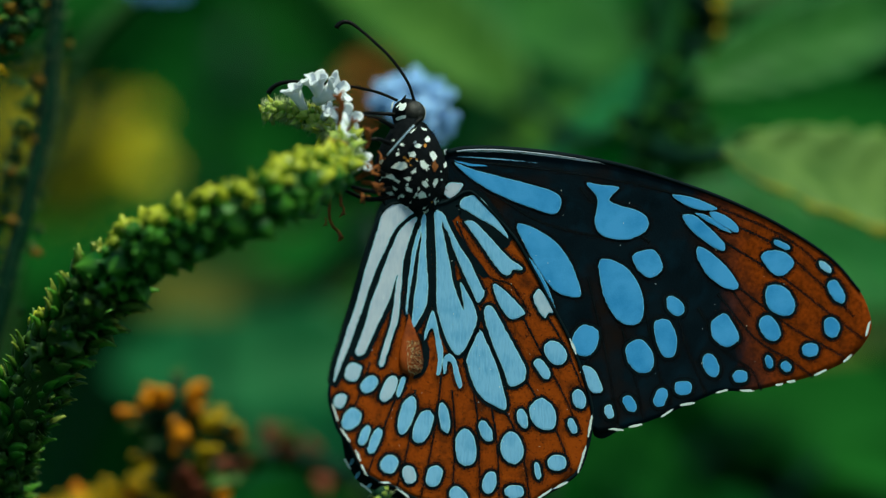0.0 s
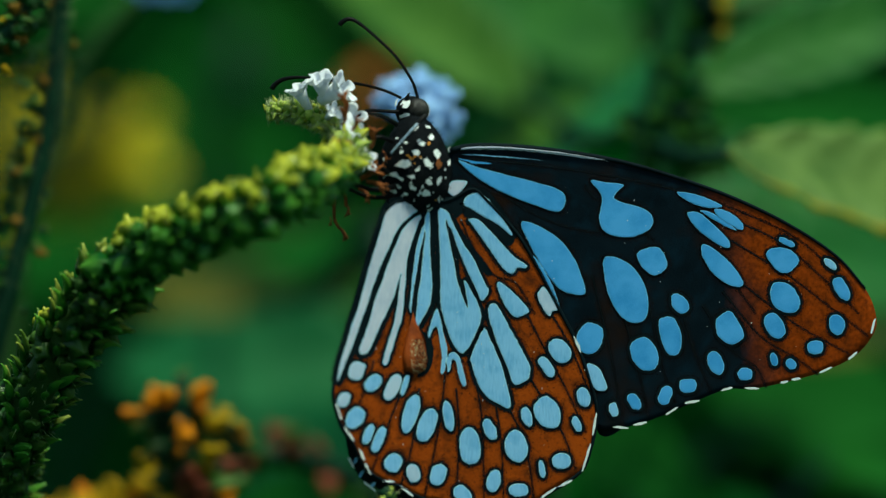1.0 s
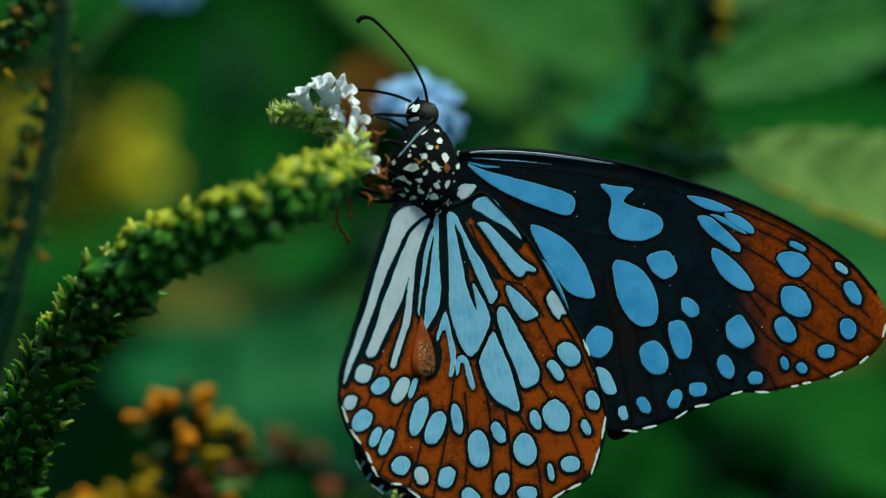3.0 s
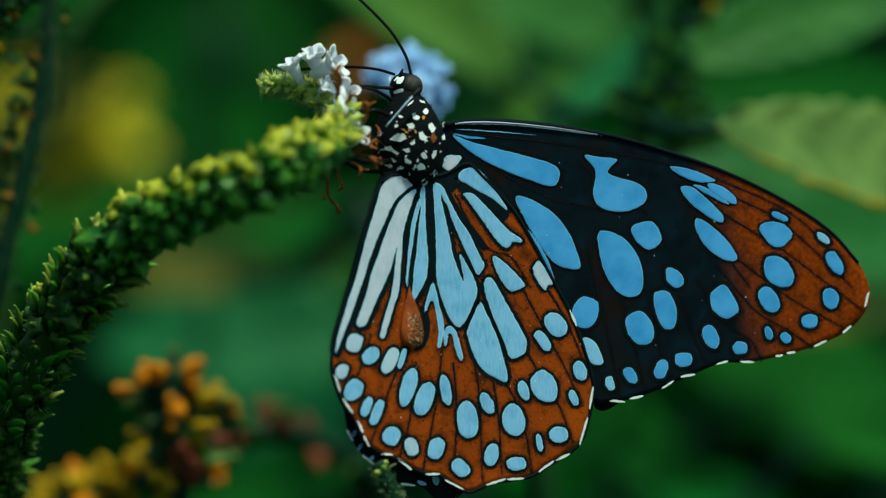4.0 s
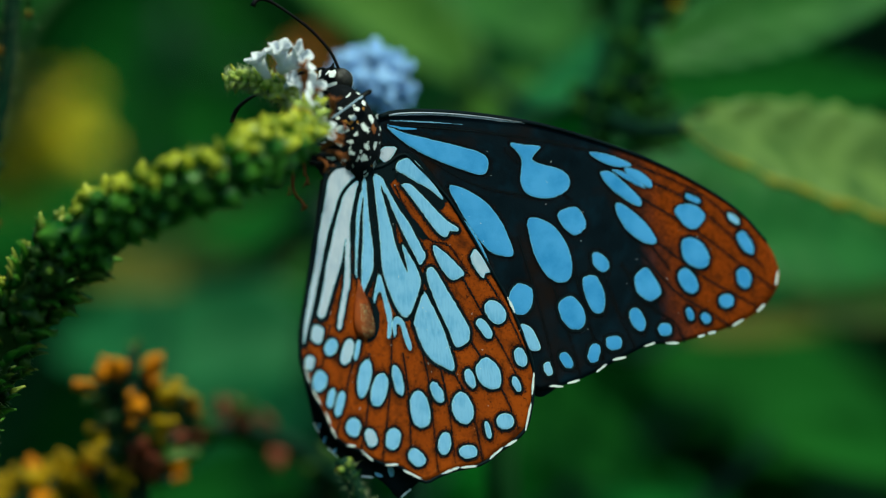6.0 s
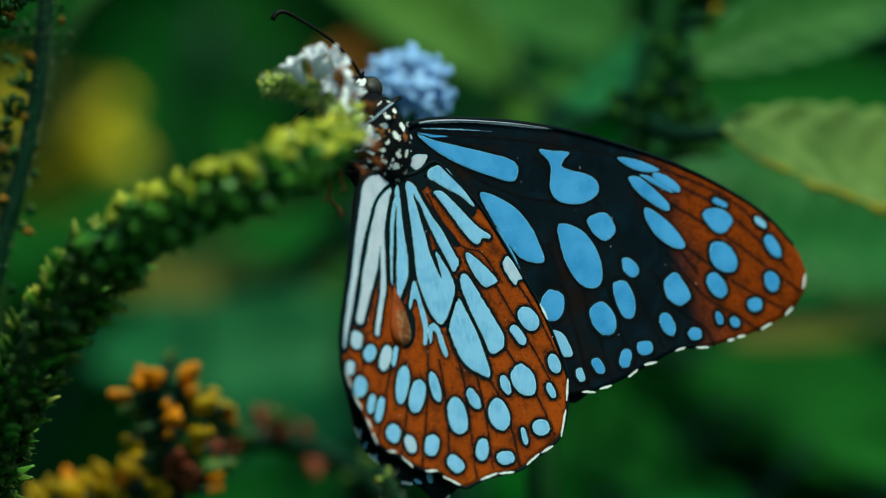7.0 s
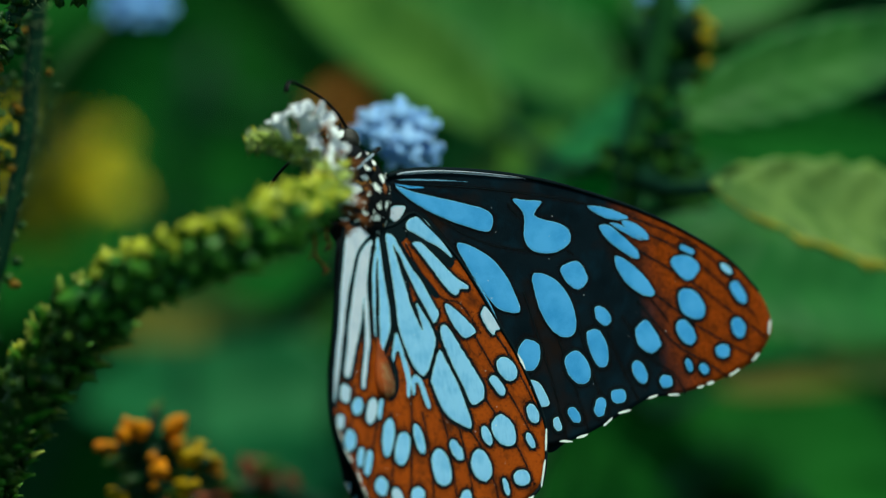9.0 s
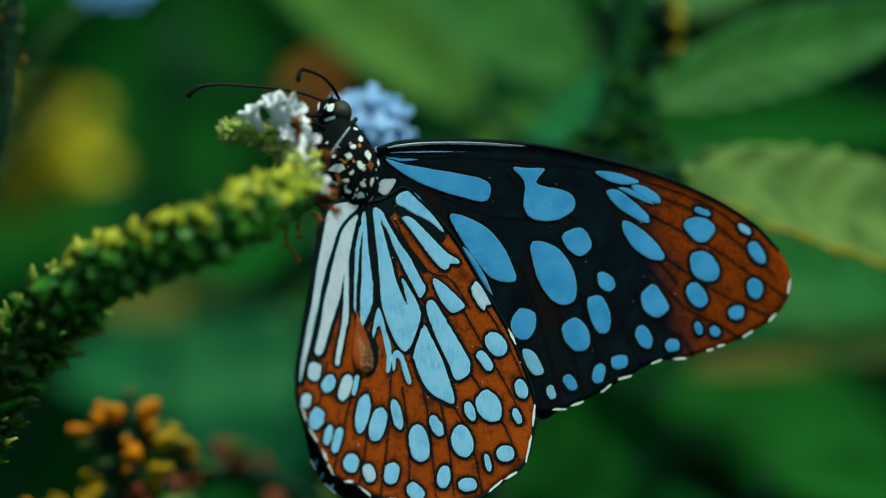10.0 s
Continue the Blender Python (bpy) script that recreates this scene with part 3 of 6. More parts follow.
    fresh = [shape("young_bud", *SPIKE_BUD, BUD_TOP)]
    bud_rows(spike, tip, lambda t: 1.75 - 0.95 * t, 0.85, 8, lambda o, t, r: young + young + fresh, lambda t: 0.90 - 0.40 * t, 8, 0.08, 1.0, "young_bud")
    part("down", *hairs_on(tip, lambda t: 1.7 - 0.9 * t, 1500, 0.8, 6), HAIR, spike, "fine pale down", kind="stuff")

    # open white florets
    for k, (at, way, r) in enumerate([
            ((-14.62, -1, 15.41), (-0.45, -0.3, 0.85), 1.15), ((-12.54, -2, 16.29), (-0.25, -0.45, 0.85), 1.30), ((-10.95, -2, 15.61), (0.8, -0.45, 0.45), 1.55), ((-11.35, -3, 13.58), (0.3, -0.8, 0.3), 0.80), ((-9.75, -3.5, 12.60), (0.3, -0.85, 0.3), 1.50), ((-9.45, -6, 10.86), (0.3, -0.6, -0.7), 1.10), ((-8.60, -7, 8.51), (0.5, -0.7, 0.4), 1.30)]):
        flower(spike, at, way, 1.16 * r, 2.2, k + 1, PETAL, "small white floret with ruffled lobes", 0.75)
    # dried florets
    for k, (at, way, s) in enumerate([
            ((-10.33, -8, 12.16), (0.1, -0.3, 1.0), 1.1), ((-9.45, -8, 11.61), (0.4, -0.5, 0.6), 1.0), ((-7.60, -6, 9.86), (0.15, -0.2, 1.0), 1.35), ((-10.00, -8, 13.38), (-0.2, -0.5, 1.0), 1.3),
            ((-6.48, -4, 9.66), (0.4, -0.4, -0.9), 0.7), ((-8.60, -6, 6.85), (0.7, -0.5, 0.4), 1.5), ((-8.05, -6.5, 6.62), (0.9, -0.4, -0.3), 1.4),
            ((-8.80, -4, 5.92), (0.6, -0.5, -0.5), 1.1), ((-7.75, -4, 7.87), (0.9, -0.4, 0.1), 1.0),
            ((-9.35, -11, 10.24), (-0.9, -0.3, 0.1), 1.3), ((-10.06, -3, 4.42), (0.2, -0.2, -1.0), 0.7), ((-10.86, -2, 2.18), (0.6, -0.2, -0.8), 0.95), ((-11.68, -3, 3.13), (0.1, -0.2, -1), 0.5)]):
        withered(spike, at, way, s, k + 20)
    husk = hooked(SPIKE_BUD, 0.5)
    for at, way, size in (((-47.84, 34, -20.06), (-0.9, -0.4, 0.2), 2.0), ((-46.67, 34, -19.48), (0.2, -0.6, 0.8), 1.3)):
        piece("dry_husk", shape("dry_husk", *husk, BUD_ORANGE), spike, aim(at, way, size), "orange dry husk")
    thread = spline([(-11.12, -3, 5.37), (-11.25, -2, 3.13), (-10.74, -2, 2.01)], 0.4)
    part("floret_stalk", *tube(thread, 0.16, 6), WITHERED, spike)
    thread = spline([(-10.28, -3, 6.20), (-10.12, -3, 5.09), (-10.06, -3, 4.19)], 0.4)
    part("floret_stalk", *tube(thread, 0.16, 6), WITHERED, spike)
    return spike


# ---- the butterfly ----
def near_y(x, z):
    return 0.15 * x - 0.4 - 0.042 * min(x, 0.0) ** 2 / (1 + 0.02 * abs(min(x, 0.0)))


def far_y(x, z):
    return near_y(x, z) + 1.5


def membrane(outline, centre, height, thick=0.10, rings=26):
    """A thin wing blade that fills an outline, on the surface height(x, z)."""
    n = len(outline)
    verts, faces = [], []
    cx, cz = centre
    for layer in (0, thick):
        base = len(verts)
        verts.append((cx, height(cx, cz) + layer, cz))
        for i in range(1, rings + 1):
            for p in outline:
                x, z = cx + (p.x - cx) * i / rings, cz + (p.y - cz) * i / rings
                verts.append((x, height(x, z) + layer, z))
        for k in range(n):
            f = (base, base + 1 + k, base + 1 + (k + 1) % n)
            faces.append(f if layer else f[::-1])
        for i in range(rings - 1):
            for k in range(n):
                a, b = base + 1 + i * n + k, base + 1 + i * n + (k + 1) % n
                f = (a, a + n, b + n, b)
                faces.append(f if layer else f[::-1])
    m = 1 + rings * n
    for k in range(n):
        a, b = 1 + (rings - 1) * n + k, 1 + (rings - 1) * n + (k + 1) % n
        faces.append((a, b, b + m, a + m))
    return verts, faces


def filled(outline, height, lift):
    """Fills an outline with small triangles laid on the surface, lift in front of it."""
    from_fill = bmesh.new()
    ring = [from_fill.verts.new((p.x, p.y, 0)) for p in outline]
    edges = [from_fill.edges.new((a, b)) for a, b in zip(ring, ring[1:] + ring[:1])]
    bmesh.ops.triangle_fill(from_fill, edges=edges, use_beauty=True)
    for _ in range(4):
        long_ones = [e for e in from_fill.edges if e.calc_length() > 1.1]
        if not long_ones:
            break
        bmesh.ops.subdivide_edges(from_fill, edges=long_ones, cuts=1)
        bmesh.ops.triangulate(from_fill, faces=from_fill.faces[:])
    from_fill.verts.index_update()
    verts = [(v.co.x, height(v.co.x, v.co.y) - lift, v.co.y) for v in from_fill.verts]
    faces = []
    for f in from_fill.faces:
        a, b, c = [v.index for v in f.verts]
        flip = (verts[b][0] - verts[a][0]) * (verts[c][2] - verts[a][2]) - (verts[b][2] - verts[a][2]) * (verts[c][0] - verts[a][0])
        faces.append((a, b, c) if flip > 0 else (a, c, b))
    from_fill.free()
    return verts, faces


def grown(outline, by):
    n = len(outline)
    area = sum(a.x * b.y - a.y * b.x for a, b in zip(outline, outline[1:] + outline[:1]))
    s = 1 if area > 0 else -1
    out = []
    for i in range(n):
        d = outline[(i + 1) % n] - outline[i - 1]
        out.append(outline[i] + Vector((d.y, -d.x, 0)).normalized() * by * s)
    return out


def frayed(outline, amount):
    out = []
    for p in outline:
        coarse = Vector((noise.noise(p * 2.3), noise.noise(p * 2.3 + Vector((9, 4, 0))), 0)) * amount
        fine = Vector((noise.noise(p * 9.0), noise.noise(p * 9.0 + Vector((9, 4, 0))), 0)) * amount * 1.4
        out.append(p + coarse + fine)
    return out


def patch(wing, points, material, height, border=0.13, lift=0.08, name="wing_spot", label=""):
    """A coloured patch of scales with a dark border, from a few control points."""
    line = frayed(spline(points, 0.17, True), 0.04)
    v1, f1 = filled(line, height, lift)
    if border:
        v0, f0 = filled(grown(line, -0.075), height, lift * 1.35)
        v2, f2 = filled(grown(line, border), height, lift * 0.5)
        v3, f3 = filled(grown(line, border + 0.15), height, lift * 0.25)
        v4, f4 = filled(grown(line, border + 0.42), height, lift * 0.15)
        verts, faces, slots = [], [], []
        for slot, (v, f) in enumerate(((v0, f0), (v1, f1), (v2, f2), (v3, f3), (v4, f4))):
            here = len(verts)
            faces += [tuple(i + here for i in q) for q in f]
            verts += v
            slots += [slot] * len(f)
            if slot:
                faces.append((last, here, here + 1))
                slots.append(slot)
            last = here
        return part(name, verts, faces, [material, RIM_BLUE if material == BLUE else RIM_SCALES, SOOT, DUST, SMUDGE], wing, label, slots=slots)
    return part(name, v1, f1, material, wing, label)


def oval(wing, x, z, length, width, turn, material, height, border=0.16, lift=0.08, name="wing_spot", label=""):
    c, s = math.cos(radians(turn)), math.sin(radians(turn))
    pts = []
    for k in range(8):
        a = 2 * math.pi * k / 8
        u, v = 0.5 * length * math.cos(a) * (1.04 if k % 2 else 1), 0.5 * width * math.sin(a) * (1.06 if k % 2 else 1)
        u *= 1 + 0.20 * noise.noise(Vector((x * 3, z * 3, k)))
        v *= 1 + 0.24 * noise.noise(Vector((z * 3, x * 3, k)))
        pts.append((x + u * c - v * s, z + u * s + v * c))
    return patch(wing, pts, material, height, border, lift, name, label)


def dash(wing, x, z, length, turn, height):
    return oval(wing, x, z, 1.1 * length, 0.24, turn, WHITE, height, 0, 0.20, "fringe_mark", "white fringe mark")


def vein(wing, points, height, radius=0.075):
    line = [Vector((p.x, height(p.x, p.y) + 0.03, p.y)) for p in spline(points, 0.6)]
    v, f = tube(line, lambda t: radius * (1.15 - 0.5 * t), 6)
    slots = [0] * len(f)
    for wide, slot in ((0.15, 1), (0.36, 2)):
        k = len(v)
        for i, p in enumerate(line):
            d = line[min(i + 1, len(line) - 1)] - line[max(i - 1, 0)]
            side = Vector((d.z, 0, -d.x)).normalized() * wide
            for q in (p - side, p + side):
                v.append((q.x, height(q.x, q.z) - 0.020 + 0.004 * slot, q.z))
        for i in range(len(line) - 1):
            a = k + 2 * i
            f.append((a, a + 1, a + 3, a + 2))
            slots.append(slot)
        f.append((0, k, k + 1))
        slots.append(slot)
    return part("vein", v, f, [SOOT, DUST, SMUDGE], wing, slots=slots)


def build_forewing(fly):
    line = spline([(0.03, 7.71), (0.31, 9.39), (2.16, 9.96), (6.09, 9.96), (11.72, 9.41), (17.35, 8.41), (23.00, 6.79), (28.67, 4.76), (34.34, 2.00), (38.89, -1.04), (41.73, -4.21),
                   (42.82, -6.92), (42.59, -8.73), (40.77, -10.88), (37.75, -12.39), (34.06, -13.46), (30.37, -14.18), (27.82, -14.23), (24.70, -15.41), (21.87, -16.64), (19.05, -17.64), (16.51, -18.08),
                   (14.99, -17.97), (13.69, -14.76), (9.46, -8.00), (4.97, -0.70), (1.04, 4.91)], 0.5, True)
    height = lambda x, z: near_y(x, z) + 0.28
    wing = part("forewing", *membrane(line, (16.23, -3.52), height), FOREWING, fly, "forewing, black near the body and rust brown outside, with sky-blue spots")
    put = lambda pts, mat=BLUE, border=0.12, name="wing_spot": patch(wing, pts, mat, height, border, name=name)
    put([(1.15, 8.55), (3.28, 7.83), (8.90, 6.37), (11.32, 5.53), (11.77, 4.52), (11.15, 3.51), (9.46, 3.85), (6.09, 5.14), (3.28, 6.65)])
    put([(14.31, 6.55), (15.77, 6.38), (17.52, 6.16), (16.90, 5.43), (16.56, 4.87), (17.41, 4.42), (19.61, 3.74), (20.46, 2.79), (20.18, 1.77), (18.77, 1.04), (17.07, 0.98), (15.66, 1.49), (15.10, 2.67), (15.27, 3.80), (15.32, 5.15)])
    put([(7.33, 2.33), (8.62, 2.27), (10.87, 0.98), (12.51, -0.98), (13.52, -3.40), (13.63, -4.69), (12.39, -4.69), (11.04, -4.07), (9.63, -2.28), (8.34, -0.03)])
    put([(8.40, -0.81), (9.24, -1.71), (10.37, -3.62), (11.15, -5.87), (10.59, -5.20), (9.41, -2.95)], BLUE, 0.06)
    put([(18.88, -0.70), (19.67, -0.20), (21.08, -0.14), (21.87, -1.44), (21.70, -2.28), (20.63, -2.90), (19.61, -2.28), (19.10, -1.49)])
    put([(15.61, -1.15), (16.90, -1.10), (18.60, -2.17), (19.73, -4.08), (20.01, -6.05), (19.61, -7.29), (18.48, -7.57), (17.24, -6.89), (16.17, -5.09), (15.61, -2.84)])
    put([(13.86, -11.72), (14.99, -11.95), (15.66, -13.19), (15.89, -14.14), (14.99, -14.31), (14.31, -13.52)], PALE)
    put([(31.78, -0.65), (32.69, -0.14), (34.11, -0.31), (35.08, -1.38), (34.17, -2.51), (33.20, -2.57), (32.24, -1.66)])
    put([(22.89, 5.38), (24.70, 5.21), (26.51, 4.54), (27.36, 3.97), (25.83, 3.86), (24.02, 4.48)], BLUE, 0.05)
    put([(26.63, 3.75), (28.10, 3.41), (29.29, 2.45), (29.40, 1.66), (28.10, 2.17), (26.97, 2.96)], BLUE, 0.05)
    put([(25.15, 3.58), (26.51, 3.30), (28.44, 2.00), (28.67, 1.61), (26.97, 2.40)], BLUE, 0.03)
    put([(23.91, 3.35), (25.15, 3.30), (27.08, 1.66), (28.10, 0.54), (27.93, -0.20), (26.51, 0.48), (24.70, 1.94)])
    put([(25.44, 0.25), (26.51, -0.20), (28.16, -1.61), (29.35, -3.24), (29.35, -3.97), (28.10, -3.86), (26.51, -2.73), (25.66, -1.49), (25.32, -0.65)])
    spot = lambda x, z, a, b, turn, mat=BLUE: oval(wing, x, z, 0.97 * a, 0.93 * b, turn, mat, height, 0.26)
    spot(23.17, -5.66, 2.36, 1.57, -55)
    spot(22.21, -8.81, 4.38, 2.24, -75)
    spot(19.61, -10.66, 3.59, 2.69, -60)
    spot(14.25, -9.02, 3.25, 2.64, 70)
    spot(16.56, -16.17, 1.57, 0.95, -75, PALE)
    spot(18.60, -15.39, 1.80, 1.29, -60)
    spot(21.70, -14.78, 2.02, 1.46, 70)
    spot(23.97, -13.88, 1.91, 1.63, -0)
    spot(28.10, -8.15, 3.70, 2.58, -60)
    spot(26.74, -11.58, 2.58, 1.57, -70)
    spot(29.69, -12.71, 1.57, 1.35, -0)
    spot(32.64, -7.93, 2.80, 1.85, -60)
    spot(32.58, -11.25, 1.46, 0.79, -75)
    spot(34.28, -11.71, 1.23, 1.01, -50)
    spot(36.73, -10.08, 1.68, 1.51, -0)
    spot(38.89, -7.77, 2.13, 1.63, -80)
    spot(33.66, -5.11, 3.59, 2.64, -50)
    spot(33.83, 0.42, 1.91, 0.67, -25)
    spot(38.26, -1.78, 1.57, 0.79, -40, PALE)
    spot(39.34, -4.21, 2.58, 1.40, -60)
    put([(0.03, 5.58), (0.48, 6.48), (1.32, 6.59), (1.99, 6.42), (1.49, 5.58), (0.81, 5.02)], CREAM)
    for x, z, a, turn in [(42.53, -7.94, 1.46, 75), (40.48, -10.93, 1.12, 40), (37.75, -12.34, 1.35, 25), (34.79, -13.23, 0.84, 8), (33.60, -13.51, 0.73, 8), (30.37, -14.13, 1.35, -2),
                          (27.82, -14.18, 1.12, 15), (24.36, -15.46, 1.46, 10), (22.33, -16.36, 1.35, 32), (19.16, -17.59, 1.35, 12), (17.24, -17.97, 1.46, -5)]:
        dash(wing, x, z, a, turn, height)
    # the cream streak paints the highlight just below the front edge
    put([(1.60, 9.66), (6.09, 9.80), (10.87, 9.36), (16.20, 8.48), (10.59, 9.17), (6.09, 9.61)], CREAM, 0, "costal_streak")
    put([(1.49, 9.17), (4.41, 9.06), (9.46, 8.57), (6.09, 8.84)], PALE, 0, "costal_streak")
    put([(1.15, 8.78), (2.44, 8.55), (4.41, 8.28), (2.61, 8.27)], BLUE, 0, "costal_streak")
    for pts in [[(2.13, 7.63), (9.32, 2.86), (16.65, 1.18), (20.60, 2.31)], [(28.24, 2.76), (33.06, 0.51), (37.04, -2.77), (41.14, -6.72)], [(28.24, 0.62), (34.20, -3.05), (38.18, -6.04), (42.05, -8.99)], [(28.53, -3.04), (33.91, -7.17), (37.04, -9.09), (40.17, -10.79)], [(27.39, -4.45), (31.25, -8.97), (34.77, -11.12), (37.04, -12.82)], [(25.41, -5.86), (28.24, -10.20), (30.79, -12.07), (31.81, -14.16)], [(22.86, -5.01), (24.67, -10.65), (26.26, -14.48)], [(20.04, -5.57), (21.34, -11.77), (22.75, -15.60)], [(17.21, -5.57), (19.02, -12.32), (20.04, -16.94)], [(14.39, -2.76), (16.37, -11.19), (17.50, -17.95)], [(2.13, 8.75), (12.14, 7.64), (23.43, 5.41), (34.20, 1.19), (39.88, -3.90)], [(13.83, 6.24), (14.39, 5.12), (20.60, 0.62)], [(26.94, -1.63), (29.09, -4.45), (30.79, -6.71)]]:
        vein(wing, pts, height, 0.06)
    edge = spline([(0.31, 9.50), (2.16, 9.96), (6.09, 9.96), (11.72, 9.41), (17.35, 8.41), (23.00, 6.79), (28.67, 4.76), (34.34, 2.00), (38.89, -1.04), (41.73, -4.21)], 0.6)
    part("costal_vein", *tube([Vector((p.x, height(p.x, p.y), p.y)) for p in edge], lambda t: 0.30 - 0.18 * t, 8), SOOT, wing)
    # a thin pale tube stands in for the glossy highlight on the costal vein
    gleam = edge[2:int(len(edge) * 0.36)]
    part("costal_line", *tube([Vector((p.x, height(p.x, p.y) - 0.24, p.y - 0.16)) for p in gleam], lambda t: 0.095 - 0.08 * t, 6), CREAM, wing, "pale line along the wing's front edge")
    loose_scales(wing, [(2.16, 8.27), (11.72, 7.73), (23.00, 5.49), (34.34, 0.42), (40.03, -5.79), (34.34, -11.43), (20.18, -14.77), (11.72, -8.01), (6.09, -0.14)], height, 34, 16)
    return wing


HIND_LINE = [(-6.07, 3.66), (-5.12, 4.45), (-2.88, 4.68), (-0.92, 4.45), (0.40, 4.72), (1.55, 5.30), (2.75, 5.72), (4.52, 4.01), (6.88, 1.38), (8.79, -1.71), (11.04, -6.04), (12.39, -8.57), (13.52, -11.38),
             (14.59, -14.76), (14.87, -17.01), (14.42, -19.54), (13.58, -21.95), (12.11, -23.24), (10.48, -24.19), (8.45, -25.41), (5.42, -25.90), (3.39, -26.57), (2.27, -26.95), (0.81, -26.16), (-0.64, -25.20),
             (-2.05, -25.02), (-3.44, -24.39), (-4.67, -23.64), (-6.12, -23.17), (-7.79, -22.08), (-8.68, -20.67), (-9.28, -19.32), (-10.17, -18.08), (-10.83, -16.40), (-11.21, -14.44), (-10.99, -12.66), (-10.44, -10.28),
             (-9.23, -5.72), (-7.90, -1.26), (-6.79, 2.21)]


def build_hindwing(fly):
    line = spline(HIND_LINE, 0.5, True)
    height = near_y
    wing = part("hindwing", *membrane(line, (1.04, -10.24), height), RUST, fly, "rust-brown hindwing with pale blue streaks and spots and a black, white-dashed margin")
    put = lambda pts, mat=PALE, border=0.34: patch(wing, pts, mat, height, border, name="wing_streak")
    put([(-5.65, 4.19), (-4.87, 4.48), (-4.03, 4.59), (-3.25, 4.48), (-2.52, 4.26), (-2.41, 4.03), (-2.97, 3.53), (-3.86, 2.86), (-4.48, 2.24), (-4.87, 1.68), (-5.26, 1.01), (-5.54, 0.28), (-5.98, -0.62), (-6.37, -1.45), (-6.71, -2.29), (-7.10, -3.30), (-7.48, -4.41), (-7.82, -5.53), (-8.26, -6.75), (-9.07, -9.07), (-9.91, -11.14), (-10.74, -13.15), (-10.52, -11.42), (-9.53, -8.20), (-9.15, -7.03), (-8.76, -5.97), (-8.04, -3.29), (-7.48, -1.28), (-7.04, 0.06), (-6.71, 1.17), (-6.37, 2.29), (-6.15, 3.13), (-5.93, 3.80)], CREAM, 0.5)
    put([(-2.63, 3.19), (-2.58, 2.97), (-2.80, 2.41), (-3.14, 1.46), (-3.47, 0.50), (-3.75, -0.50), (-3.98, -1.51), (-4.09, -2.74), (-4.53, -2.63), (-4.70, -3.08), (-5.04, -4.14), (-5.26, -4.98), (-5.65, -5.82), (-6.04, -6.65), (-6.72, -8.06), (-7.39, -9.58), (-7.84, -10.41), (-8.51, -10.47), (-8.62, -9.91), (-8.15, -8.71), (-7.82, -7.76), (-7.48, -6.65), (-7.21, -5.53), (-6.82, -4.41), (-6.37, -3.30), (-6.04, -2.24), (-5.70, -1.34), (-5.37, -0.50), (-4.92, 0.56), (-4.53, 1.46), (-4.03, 2.18), (-3.47, 2.69), (-2.97, 3.03)], CREAM, 0.45)
    put([(-4.37, -2.18), (-4.03, -1.85), (-4.09, -3.30), (-4.20, -4.53), (-4.31, -6.10), (-4.48, -7.22), (-4.71, -7.79), (-5.15, -9.19), (-5.60, -10.59), (-5.94, -11.59), (-6.33, -11.48), (-6.05, -10.14), (-5.48, -8.33), (-5.15, -7.11), (-4.92, -5.82), (-4.76, -4.42), (-4.65, -3.41)], CREAM, 0.24)
    put([(-2.41, 2.02), (-2.24, 2.24), (-2.19, 1.63), (-2.35, 0.90), (-2.58, 0.06), (-2.75, -0.78), (-2.91, -1.90), (-3.14, -3.30), (-3.36, -4.70), (-3.53, -6.10), (-3.58, -6.50), (-3.70, -5.82), (-3.58, -4.70), (-3.47, -3.30), (-3.25, -1.62), (-3.08, -0.34), (-2.86, 0.62), (-2.63, 1.46)], PALE, 0.3)
    put([(-2.02, 3.36), (-1.74, 3.42), (-1.68, 2.30), (-1.68, 0.62), (-1.63, -1.35), (-1.51, -2.75), (-1.46, -3.59), (-1.51, -4.54), (-1.63, -5.55), (-2.02, -6.39), (-2.52, -7.23), (-2.97, -7.95), (-3.14, -7.79), (-3.08, -6.95), (-2.97, -5.83), (-2.86, -4.54), (-2.63, -3.31), (-2.52, -2.19), (-2.41, -1.06), (-2.30, 0.06), (-2.13, 1.29), (-2.24, 2.07)], PALE, 0.5)
    put([(-0.84, 3.70), (-0.34, 3.76), (-0.06, 3.14), (-0.11, 2.30), (0.00, 1.74), (0.17, 0.90), (0.39, -0.22), (0.73, -1.63), (0.90, -2.75), (1.12, -3.65), (1.57, -4.99), (2.02, -6.00), (2.02, -5.27), (1.80, -4.15), (1.68, -3.37), (1.91, -3.48), (2.58, -4.66), (3.03, -5.55), (3.31, -6.45), (3.37, -7.24), (2.69, -8.92), (1.91, -10.27), (1.23, -10.43), (0.45, -9.31), (-0.28, -7.23), (-0.62, -5.55), (-0.67, -3.31), (-0.67, -1.07), (-0.78, 0.90), (-0.84, 2.30)], PALE, 0.4)
    put([(-0.39, 3.70), (0.11, 3.42), (0.50, 2.58), (0.90, 1.74), (1.35, 0.90), (1.80, 0.06), (2.24, -0.56), (2.81, -1.46), (3.31, -2.58), (3.76, -3.59), (4.10, -4.21), (4.04, -4.66), (3.59, -5.27), (3.31, -5.22), (3.03, -4.54), (2.58, -3.59), (2.13, -2.64), (1.68, -1.63), (1.35, -0.79), (1.01, 0.06), (0.73, 0.90), (0.50, 1.63), (0.17, 2.07), (-0.11, 2.75)], PALE, 0.26)
